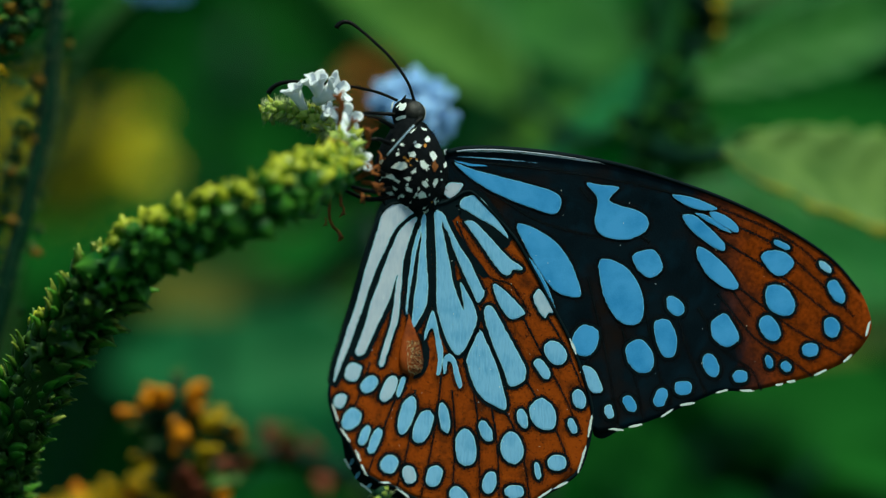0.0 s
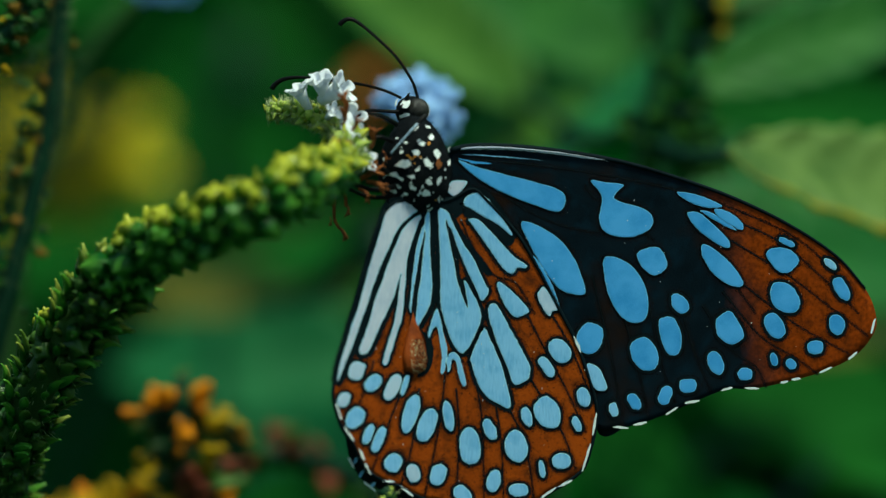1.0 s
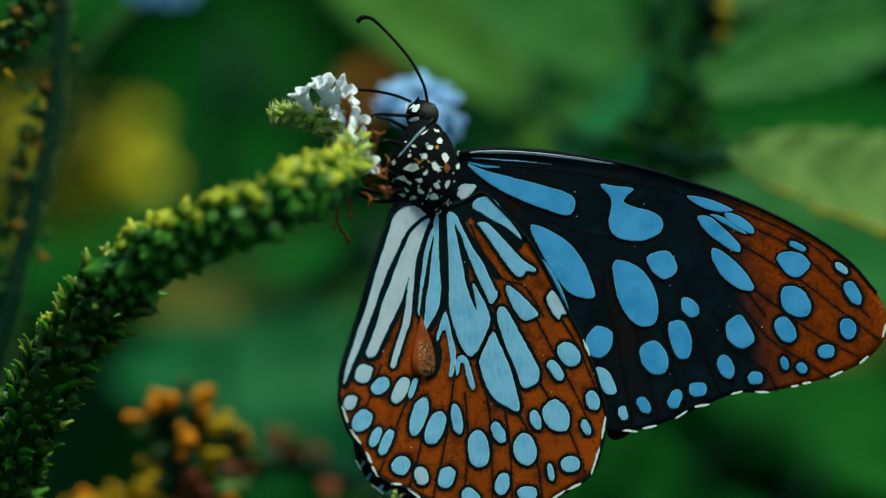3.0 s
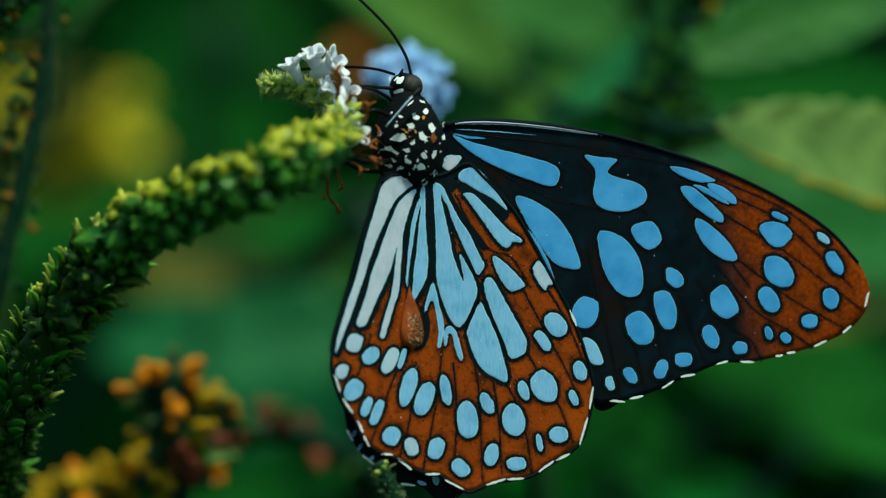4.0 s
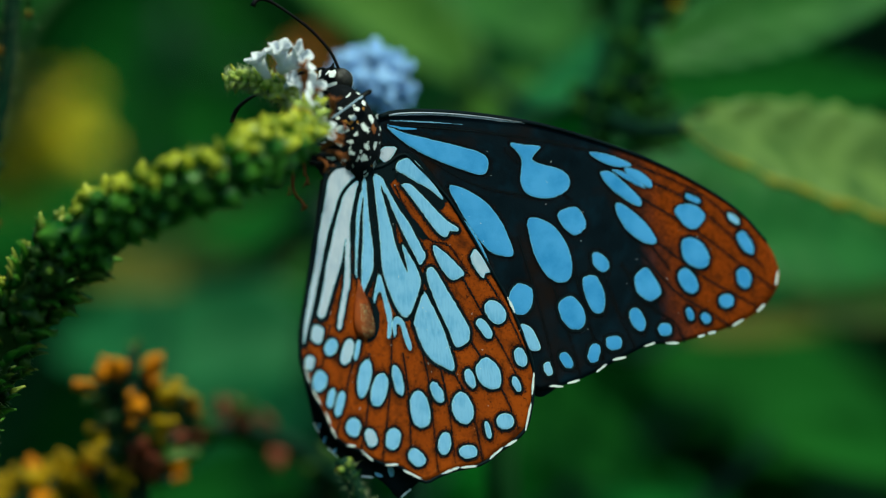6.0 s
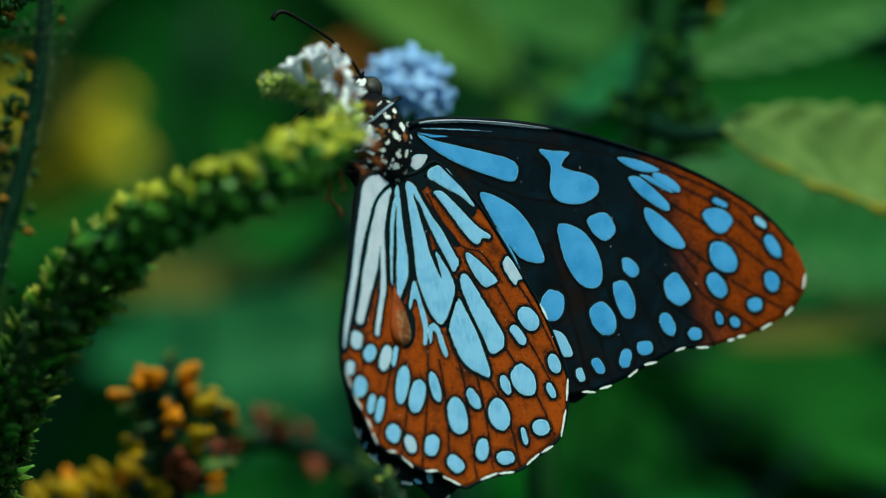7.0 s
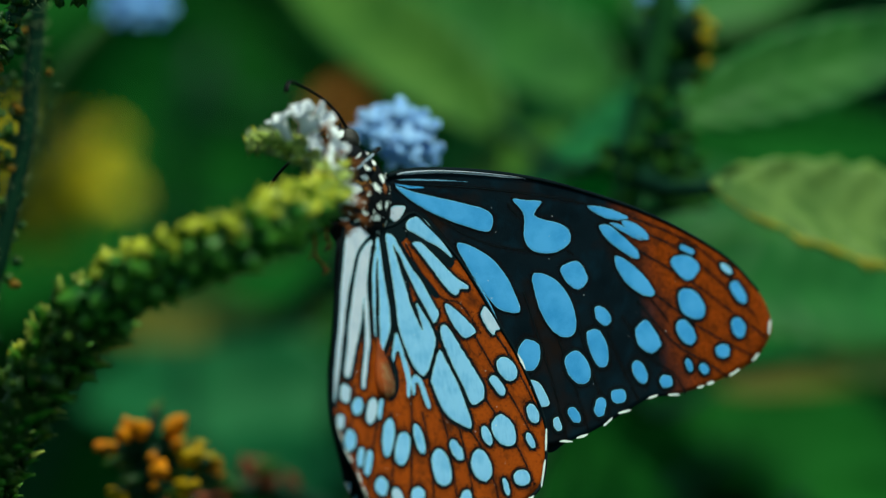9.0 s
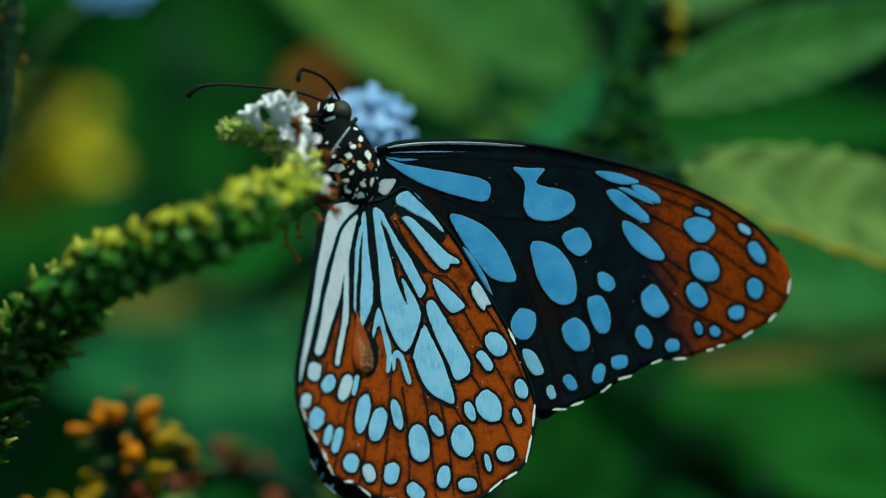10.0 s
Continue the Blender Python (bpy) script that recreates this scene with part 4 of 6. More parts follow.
    for pts in [[(-2.35, 4.99), (0.34, 4.99), (1.23, 5.27), (1.63, 4.66), (1.85, 3.65), (1.35, 3.20), (0.90, 2.86), (0.22, 3.42), (-2.35, 3.75)],
                [(1.57, 3.87), (3.03, 3.31), (4.71, 2.19), (6.12, 1.18), (6.68, 0.62), (6.06, 0.11), (4.94, 1.12), (3.59, 2.19), (2.58, 2.86), (1.80, 2.97)],
                [(0.22, 3.25), (0.84, 2.92), (1.74, 1.29), (2.86, -0.28), (3.82, -1.52), (4.49, -2.64), (3.82, -2.75), (2.86, -1.40), (1.74, 0.28), (0.90, 2.02)],
                [(0.00, 2.13), (0.56, 1.51), (0.95, 0.22), (1.23, -0.79), (1.18, -1.63), (1.23, -2.64), (1.57, -3.59), (2.02, -5.27), (1.96, -5.89), (1.18, -3.76), (0.73, -1.63), (0.34, 0.06)]]:
        patch(wing, pts, SOOT, height, 0, 0.05, "dark_band")
    put([(2.13, 2.75), (3.03, 2.75), (4.15, 1.74), (5.67, 0.06), (6.79, -1.07), (7.92, -1.85), (7.75, -2.13), (6.96, -2.08), (6.68, -2.53), (6.12, -2.58), (5.39, -1.91), (4.38, -0.51), (3.42, 0.90), (2.47, 2.19)], PALE, 0.26)
    put([(1.68, 4.26), (1.91, 4.99), (2.86, 5.33), (3.70, 5.11), (4.71, 3.98), (5.67, 2.58), (6.51, 1.18), (6.12, 1.29), (5.11, 2.19), (3.70, 2.97), (2.47, 3.70)], PALE, 0.50)
    put([(5.00, -3.54), (5.50, -3.65), (6.79, -4.72), (8.09, -6.23), (7.75, -6.68), (6.79, -6.96), (5.95, -6.12), (5.16, -4.55)], PALE, 0.20)
    put([(8.99, -5.00), (9.16, -4.33), (9.66, -3.99), (10.34, -5.00), (11.01, -6.24), (10.45, -6.41), (10.17, -6.85), (9.61, -6.29)], FROST, 0.20)
    put([(4.10, -5.95), (4.49, -5.61), (5.00, -5.84), (5.95, -7.52), (7.19, -9.77), (8.20, -11.74), (8.20, -12.58), (7.92, -13.20), (6.68, -13.64), (6.01, -12.01), (5.00, -9.60), (4.21, -7.24)], PALE, 0.32)
    put([(3.54, -8.25), (3.82, -8.14), (4.43, -9.48), (5.39, -11.73), (6.01, -13.98), (6.29, -15.21), (6.12, -16.00), (5.11, -15.55), (3.98, -14.87), (3.14, -13.69), (2.47, -11.73), (2.36, -10.88), (2.92, -9.48)], PALE, 0.32)
    put([(-1.07, -6.11), (-0.73, -6.78), (-0.39, -8.35), (0.00, -9.93), (-0.06, -11.16), (-0.28, -12.39), (-0.67, -12.50), (-0.50, -10.88), (-0.73, -9.20), (-1.01, -7.91), (-1.35, -8.07), (-1.79, -9.08), (-1.96, -8.91), (-1.57, -7.51)], PALE, 0.20)
    put([(0.06, -10.77), (0.62, -10.38), (1.23, -10.94), (1.63, -12.28), (1.91, -13.58), (1.57, -13.80), (1.18, -12.84), (0.90, -11.44), (0.50, -11.16), (0.34, -12.00), (0.11, -12.39), (-0.06, -11.44)], PALE, 0.16)
    spot = lambda x, z, a, b, turn, mat=PALE: oval(wing, x, z, 0.97 * a, 0.95 * b, turn, mat, height, 0.24)
    spot(-8.90, -12.13, 2.02, 1.63, 75, FROST)
    spot(-7.29, -13.38, 1.91, 1.46, 50)
    spot(-5.34, -13.79, 2.80, 1.35, 60, FROST)
    spot(-4.17, -13.63, 2.24, 0.62, 72)
    spot(-10.17, -14.96, 1.57, 1.18, 70, FROST)
    spot(-9.06, -16.76, 2.36, 1.68, 60)
    spot(-7.73, -18.40, 2.13, 0.95, 68)
    spot(-6.73, -18.97, 2.80, 1.01, 68)
    spot(-3.61, -16.49, 3.70, 1.57, 72)
    spot(-1.99, -17.62, 3.59, 1.74, 68)
    spot(0.14, -16.74, 2.92, 1.12, -80)
    spot(2.27, -19.77, 3.70, 2.19, -85)
    spot(4.24, -18.10, 2.36, 1.12, -65)
    spot(6.88, -19.79, 3.14, 2.36, -80)
    spot(7.89, -16.82, 2.13, 1.07, -75)
    spot(9.97, -16.43, 3.37, 2.58, -55)
    spot(9.86, -11.88, 2.36, 1.23, -60)
    spot(11.21, -10.37, 2.58, 2.02, -45)
    spot(13.58, -14.93, 2.13, 1.40, -75)
    spot(12.90, -17.62, 1.80, 0.84, -70)
    spot(11.32, -21.27, 1.91, 1.68, -0)
    spot(9.41, -22.05, 1.80, 0.62, -80)
    spot(-5.29, -21.29, 1.91, 1.74, 60)
    spot(-3.33, -22.37, 1.91, 1.40, -75, FROST)
    spot(-0.87, -22.56, 2.24, 1.74, 75)
    spot(1.54, -24.48, 2.02, 1.46, -50)
    spot(4.63, -23.21, 2.36, 1.40, 75)
    spot(7.10, -24.06, 2.02, 1.40, -0)
    for x, z, a, turn in [(-10.66, -16.12, 1.68, -72), (-9.62, -18.37, 1.68, -55), (-8.40, -20.40, 1.23, -65), (-7.79, -21.86, 1.23, -62), (-5.79, -23.12, 1.12, -5), (-4.00, -24.10, 1.68, -40), (-1.21, -25.08, 1.35, -0), (0.81, -26.11, 2.02, -28),
                          (5.02, -25.90, 1.80, 18), (6.99, -25.63, 1.57, 3), (10.03, -24.41, 1.68, 35), (11.77, -23.46, 1.46, 25), (13.86, -20.83, 2.58, 73), (14.65, -17.57, 2.02, 80), (12.96, -9.70, 1.68, -68)]:
        dash(wing, x, z, a, turn, height)
    for pts in [[(2.02, -10.71), (2.92, -13.69), (3.48, -17.34), (3.59, -21.27), (3.70, -26.04)], [(6.18, -16.11), (7.36, -18.59), (8.20, -21.85), (8.65, -25.22)], [(8.20, -12.97), (10.00, -15.96), (11.58, -18.77), (12.82, -22.15)], [(7.97, -6.80), (10.00, -10.73), (12.03, -14.56), (13.83, -18.50)], [(-0.22, -12.50), (-0.50, -15.64), (-1.23, -20.13), (-2.35, -25.17)], [(-4.59, -14.51), (-6.05, -18.15), (-7.50, -22.34)], [(10.34, -6.69), (11.86, -9.22), (13.38, -12.59), (14.39, -15.13)], [(-0.67, 3.87), (-0.90, -0.50), (-1.01, -5.83)], [(1.35, 2.75), (2.75, -0.39), (4.71, -2.86), (6.79, -3.59), (8.76, -6.68)], [(0.90, -13.97), (1.18, -18.45), (0.90, -25.18)], [(4.83, -15.77), (5.39, -19.59), (5.61, -25.20)], [(-7.22, -11.14), (-8.06, -13.94), (-9.46, -17.02)], [(-2.75, -13.96), (-3.47, -19.56), (-4.71, -24.04)]]:
        vein(wing, pts, height, 0.07)
    border = [Vector((p.x, near_y(p.x, p.y) - 0.01, p.y)) for p in spline(HIND_LINE + HIND_LINE[:1], 0.6)]
    part("wing_margin", *tube(border, 0.17, 8, 0.3), SOOT, wing, "black wing margin")
    # the raised scent pouch on the wing's inner cells
    cx, cz = (-3.22, -10.33)
    rows = []
    for i in range(17):
        t = i / 16
        wide = 3.15 * (t ** 1.3) * (1 - t) ** 0.42
        for k in range(16):
            a = 2 * math.pi * k / 16
            x = cx + 0.3 * (t - 0.5) + wide * math.cos(a)
            z = cz + 4.0 - 6.3 * t
            rows.append((x, near_y(x, z) - 0.06 - max(0.0, 0.42 * wide * math.sin(a)) + (0.1 if math.sin(a) < 0 else 0), z))
    quad = lambda i, k: (i * 16 + k, i * 16 + (k + 1) % 16, (i + 1) * 16 + (k + 1) % 16, (i + 1) * 16 + k)
    part("scent_pouch", rows, [quad(i, k) for i in range(16) for k in range(16)], POUCH, wing, "raised orange speckled scent pouch")
    worn = lambda sides: [quad(i, k) for i in range(7, 16) for k in sides]
    part("pouch_dust", [(cx + (x - cx) * 1.02, y - 0.03, z) for x, y, z in rows], worn((1, 2, 3, 4)), GLINT, wing, kind="stuff")
    part("pouch_speckle", [(cx + (x - cx) * 1.04, y - 0.06, z + 0.05) for x, y, z in rows], worn((0, 1, 2, 3, 15)), DUST_FINE, wing, kind="stuff")
    # a black patch paints the shadow along the pouch's right edge
    patch(wing, [(-2.55, -8.26), (-1.65, -9.00), (-1.32, -10.51), (-1.77, -12.19), (-2.88, -12.91), (-2.77, -12.02), (-2.10, -10.79), (-2.10, -9.33)], SOOT, near_y, 0, 0.09, "pouch_rim")
    loose_scales(wing, HIND_LINE, near_y, 60, 15)
    return wing


def inside(x, z, outline):
    """Whether a point lies within a closed outline."""
    odd = False
    for (ax, az), (bx, bz) in zip(outline, outline[1:] + outline[:1]):
        if (az > z) != (bz > z) and x < ax + (z - az) * (bx - ax) / (bz - az):
            odd = not odd
    return odd


def loose_scales(wing, outline, height, count, seed):
    """Tiny pale scales that have come loose and lie scattered over a wing."""
    rng = random.Random(seed)
    verts, faces = [], []
    low = Vector((min(p[0] for p in outline), min(p[1] for p in outline)))
    high = Vector((max(p[0] for p in outline), max(p[1] for p in outline)))
    while len(faces) < count:
        x, z = rng.uniform(low.x, high.x), rng.uniform(low.y, high.y)
        if not inside(x, z, outline):
            continue
        a, r = rng.random() * 6.283, rng.uniform(0.022, 0.058)
        k = len(verts)
        for turn in (0, 1.4, 2.9, 4.6):
            u, w = x + r * math.cos(a + turn), z + 1.3 * r * math.sin(a + turn)
            verts.append((u, height(u, w) - 0.125, w))
        faces.append((k, k + 1, k + 2, k + 3))
    part("loose_scales", verts, faces, WHITE, wing, "scattered loose pale scales", kind="stuff")


def build_far_wings(fly):
    line = spline([(-6.07, 3.66), (-2.88, 4.45), (2.16, 5.19), (6.88, 0.98), (11.72, -9.13), (13.97, -15.88), (13.69, -20.38), (11.72, -23.18), (6.09, -25.40), (3.00, -26.23), (1.15, -27.40), (-0.31, -28.34), (-1.21, -27.33),
                   (-2.61, -26.19), (-4.84, -25.88), (-6.68, -24.06), (-8.45, -22.91), (-9.56, -20.88), (-10.00, -18.81), (-10.66, -14.62), (-10.22, -10.28), (-8.45, -4.60), (-6.79, 2.21)], 0.6, True)
    wing = part("far_hindwing", *membrane(line, (1.04, -11.36), far_y, rings=14), SOOT, fly, "black far hindwing with small pale marks")
    near_side = lambda x, z: far_y(x, z)
    for o in [(-9.01, -21.05, 0.79, 0.39, 60), (-8.45, -22.35, 0.79, 0.39, 60), (-7.35, -23.49, 0.79, 0.39, 40), (-0.92, -25.54, 1.23, 0.67, -80), (-2.33, -25.91, 0.90, 0.39, -20)]:
        oval(wing, *o, PALE, near_side, 0)
    for x, z, a, turn in [(0.48, -27.84, 1.35, 35), (-3.72, -26.07, 1.35, -5), (-9.45, -21.21, 1.12, -60), (-7.62, -23.65, 1.46, -40)]:
        dash(wing, x, z, a, turn, near_side)
    line = spline([(0.31, 9.39), (6.09, 9.74), (17.35, 8.19), (28.67, 4.48), (38.89, -1.38), (42.02, -5.79), (41.16, -9.18), (34.34, -12.56), (27.82, -13.67), (19.05, -17.30), (15.38, -18.81), (13.69, -14.76), (4.97, -0.70), (0.48, 5.47)], 0.6, True)
    part("far_forewing", *membrane(line, (16.23, -3.52), lambda x, z: far_y(x, z) - 0.4, rings=14), FOREWING, fly, "dark far forewing")
    return wing


def ball(centre, size, rings=16, sides=22, rough=0.0):
    c, s = Vector(centre), Vector(size)
    verts, faces = [c + Vector((0, 0, s.z))], []
    for i in range(1, rings):
        a = math.pi * i / rings
        for k in range(sides):
            b = 2 * math.pi * k / sides
            d = Vector((math.sin(a) * math.cos(b), math.sin(a) * math.sin(b), math.cos(a)))
            f = 1 + rough * noise.noise(d * 4 + c)
            verts.append(c + Vector((d.x * s.x, d.y * s.y, d.z * s.z)) * f)
    verts.append(c - Vector((0, 0, s.z)))
    last = len(verts) - 1
    for k in range(sides):
        faces.append((0, 1 + k, 1 + (k + 1) % sides))
        faces.append((last, 1 + (rings - 2) * sides + (k + 1) % sides, 1 + (rings - 2) * sides + k))
        for i in range(rings - 2):
            a, b = 1 + i * sides + k, 1 + i * sides + (k + 1) % sides
            faces.append((a, a + sides, b + sides, b))
    return verts, faces


THORAX, THORAX_SIZE = (-3.14, 0.6, 7.92), (3.75, 3.3, 5.2)
HEAD = (-3.60, 1.8, 13.38)


def waist(z):
    """How far the thorax narrows towards the head."""
    return 1 - 0.26 * max(0.0, (z - THORAX[2]) / THORAX_SIZE[2])


def tapered(mesh):
    verts, faces = mesh
    return [Vector((THORAX[0] - 0.5 * (1 - waist(v[2])) + (v[0] - THORAX[0]) * waist(v[2]), v[1], v[2])) for v in verts], faces


def on_thorax(x, z):
    """The near side of the thorax at x, z."""
    u, v = (x - THORAX[0]) / (THORAX_SIZE[0] * waist(z)), (z - THORAX[2]) / THORAX_SIZE[2]
    return THORAX[1] - THORAX_SIZE[1] * math.sqrt(max(0.02, 1 - u * u - v * v))


def fleck(body, x, z, length, width, turn, material):
    """An irregular tuft of pale scales lying on the body."""
    c, w = math.cos(radians(turn)), math.sin(radians(turn))
    pts = []
    for k in range(6):
        a = 2 * math.pi * (k + 0.35 * noise.noise(Vector((x, z, k)))) / 6
        f = 0.41 * (1 + 0.85 * noise.noise(Vector((x * 5, z * 5, k * 3.1))))
        u, v = length * f * math.cos(a), width * f * math.sin(a)
        pts.append((x + u * c - v * w, z + u * w + v * c))
    return patch(body, pts, material, on_thorax, 0, 0.14, "pale_fleck")


def chipped(points, size):
    """Keeps the corners of an outline sharp, and draws it in a little."""
    cx, cz = (sum(p[i] for p in points) / len(points) for i in (0, 1))
    ring = [(cx + (x - cx) * size, cz + (z - cz) * size) for x, z in points]
    out = []
    for a, b in zip(ring, ring[1:] + ring[:1]):
        out += [(a[0] + (b[0] - a[0]) * f, a[1] + (b[1] - a[1]) * f) for f in (0.0, 0.15, 0.5, 0.85)]
    return out


def build_body(fly):
    body = part("thorax", *tapered(ball(THORAX, THORAX_SIZE, 32, 40, 0.05)), FUR, fly, "black furry thorax with white flecks")
    rng = random.Random(2)
    verts, faces = [], []
    for _ in range(900):
        d = Vector((rng.gauss(0, 1), -abs(rng.gauss(0, 1)), rng.gauss(0, 1))).normalized()
        p = tapered(([Vector(THORAX) + Vector((d.x * THORAX_SIZE[0], d.y * THORAX_SIZE[1], d.z * THORAX_SIZE[2])) * 0.97], []))[0][0]
        tip = p + (d + Vector((rng.gauss(0, 0.35), rng.gauss(0, 0.35), rng.gauss(-0.2, 0.35)))).normalized() * rng.uniform(0.3, 0.65)
        a = d.orthogonal().normalized() * 0.035
        k = len(verts)
        verts += [p + a, p - a, tip]
        faces += [(k, k + 1, k + 2)]
    part("fur", verts, faces, FUR, body, kind="stuff")
    part("neck", *ball((-3.37, 2, 10.97), (2.2, 1.8, 1.8), 12, 16, 0.12), FUR, fly)
    belly = spline([(-3.15, 1.2, 5.11), (-3.49, 1.6, 0.62), (-4.38, 1.6, -4.44), (-5.28, 1.4, -8.37)], 0.6)
    part("abdomen", *tube(belly, lambda t: 1.5 - 0.7 * t * t, 14, 0.08), FUR, fly)
    for pts in [[(-1.90, 10.86), (-1.51, 11.25), (-1.23, 10.91), (-1.34, 10.58), (-1.68, 10.58)], [(-4.42, 10.47), (-4.03, 10.52), (-3.75, 10.24), (-4.14, 10.19)], [(-2.91, 10.30), (-2.57, 10.47), (-2.07, 10.30), (-2.24, 9.96), (-2.74, 10.02)], [(0.06, 9.79), (0.34, 9.91), (0.50, 9.51), (0.34, 9.29), (0.11, 9.40)],
                [(-1.34, 9.57), (-0.95, 9.74), (-0.56, 9.23), (-0.73, 8.79), (-1.01, 8.67), (-1.29, 9.12)], [(-3.53, 9.57), (-2.85, 9.68), (-2.63, 9.35), (-2.85, 9.01), (-3.30, 9.12)], [(-4.70, 9.51), (-4.37, 9.63), (-4.25, 9.35), (-4.64, 9.18)], [(-2.29, 8.73), (-1.96, 8.84), (-1.46, 8.28), (-1.46, 7.89), (-2.01, 7.89), (-2.29, 8.34)],
                [(-5.26, 8.06), (-4.87, 8.34), (-4.42, 8.67), (-3.75, 8.67), (-3.53, 8.34), (-3.41, 8.06), (-4.09, 7.78), (-4.81, 7.89)], [(-3.19, 7.61), (-2.69, 8.06), (-2.63, 7.61), (-3.02, 7.39)], [(-6.38, 8.84), (-6.04, 9.07), (-5.88, 8.73), (-6.10, 8.45), (-6.32, 8.51)], [(-5.93, 10.58), (-5.60, 10.91), (-5.54, 10.52), (-5.82, 10.30)],
                [(-6.32, 7.05), (-5.60, 7.44), (-5.04, 7.44), (-4.70, 7.00), (-4.20, 6.66), (-4.37, 6.44), (-4.87, 6.83), (-5.60, 7.05)], [(-3.97, 7.05), (-3.36, 7.16), (-3.08, 6.77), (-3.47, 6.66)], [(-2.13, 6.66), (-1.73, 6.83), (-1.40, 6.21), (-1.73, 6.04), (-2.07, 6.38)], [(-1.06, 6.49), (-0.84, 6.94), (-0.45, 7.00), (-0.56, 6.49), (-0.90, 6.04)],
                [(-3.75, 6.10), (-3.47, 6.21), (-3.02, 5.82), (-3.08, 5.54), (-3.64, 5.71)], [(-2.63, 5.26), (-2.18, 5.76), (-1.73, 5.54), (-1.57, 5.09), (-2.35, 4.98)], [(-4.48, 5.20), (-4.09, 5.48), (-3.75, 5.26), (-3.97, 5.04)], [(-5.82, 5.65), (-5.48, 6.16), (-5.04, 5.65), (-4.81, 5.32), (-5.26, 5.26)],
                [(-5.09, 6.27), (-4.76, 6.10), (-4.48, 5.88), (-4.81, 5.76)], [(-0.95, 4.81), (-0.67, 5.15), (-0.39, 4.76), (-0.28, 4.31), (-0.62, 4.20), (-0.84, 4.48)], [(0.00, 8.45), (0.34, 8.73), (0.39, 8.17), (0.11, 7.95)], [(-3.02, 5.09), (-2.74, 5.26), (-2.69, 5.04)],
                [(-2.01, 4.09), (-1.62, 4.25), (-1.40, 3.81), (-1.73, 3.41), (-2.01, 3.64)], [(-2.18, 12.09), (-1.62, 11.92), (-1.57, 11.70), (-2.01, 11.81)], [(-3.53, 11.36), (-3.08, 11.75), (-2.69, 12.03), (-2.80, 11.81), (-3.19, 11.47)]]:
        patch(body, chipped(pts, 0.93), WHITE, on_thorax, 0, 0.14, "pale_fleck")
    for k in range(26):
        a, r = rng.random() * 6.283, math.sqrt(rng.random()) * 0.85
        fleck(body, THORAX[0] + THORAX_SIZE[0] * r * math.cos(a), THORAX[2] - 0.6 + THORAX_SIZE[2] * r * math.sin(a), rng.uniform(0.2, 0.45), rng.uniform(0.12, 0.25), rng.uniform(0, 180), WHITE)
    for o in [(-3.82, 9.02, 0.50, 0.28, -20), (-3.50, 8.78, 0.45, 0.34, -40), (-3.22, 8.92, 0.30, 0.22, 0), (-1.75, 10.28, 0.34, 0.56, -10), (-2.61, 8.85, 0.30, 0.22, -30), (-3.20, 8.30, 0.28, 0.20, 0), (-1.09, 4.62, 0.30, 0.22, 0)]:
        fleck(body, *o, AMBER)
    fleck(body, -0.80, 8.28, 0.62, 1.0, -15, WITHERED)
    head = part("head", *ball(HEAD, (1.5, 1.6, 1.6), 20, 26, 0.05), FUR, fly, "black head with white patches")
    part("eye", *ball((HEAD[0] + 0.68, HEAD[1] - 0.75, HEAD[2] + 0.14), (1.18, 1.1, 1.24), 22, 28), EYE, head, "large glossy dark eye")
    # a cream arc paints the highlight along the eye's right rim
    ring = [Vector((HEAD[0] + 0.66 + 1.20 * math.cos(a), HEAD[1] - 0.72 - 0.25 * abs(math.sin(a)), HEAD[2] + 0.14 + 1.26 * math.sin(a))) for a in [radians(-75 + 10 * i) for i in range(12)]]
    part("eye_rim", *tube(ring, 0.07, 6), CREAM, head)
    skin = lambda u, w: HEAD[1] - 1.7 * math.sqrt(max(0.05, 1 - ((u - HEAD[0]) ** 2 + (w - HEAD[2]) ** 2) / 2.8))
    for pts in [[(-4.42, 13.82), (-4.20, 14.33), (-3.69, 14.55), (-3.64, 14.21), (-3.92, 13.77)], [(-4.70, 14.05), (-4.31, 14.49), (-3.81, 14.77), (-4.25, 14.27)], [(-5.20, 13.82), (-5.15, 14.38), (-4.87, 14.72), (-4.98, 14.16)], [(-4.70, 12.98), (-4.42, 13.15), (-3.75, 13.26), (-3.75, 12.98), (-4.59, 12.76)], [(-4.37, 12.31), (-3.69, 12.54), (-3.64, 12.42), (-4.31, 12.26)]]:
        patch(head, pts, WHITE, skin, 0, 0.28, "white_patch")
    part("palp", *tube(spline([(-3.93, 0.7, 14.21), (-3.93, 0.4, 14.76), (-3.70, 0.4, 15.27)], 0.2), lambda t: 0.36 - 0.3 * t, 8), FUR, head)
    part("proboscis", *tube(spline([(-4.61, 1, 13.37), (-6.68, 0.2, 13.47), (-7.95, -1.2, 13.44), (-8.84, -2, 12.93)], 0.3), lambda t: 0.2 - 0.08 * t, 8), HORN, head)
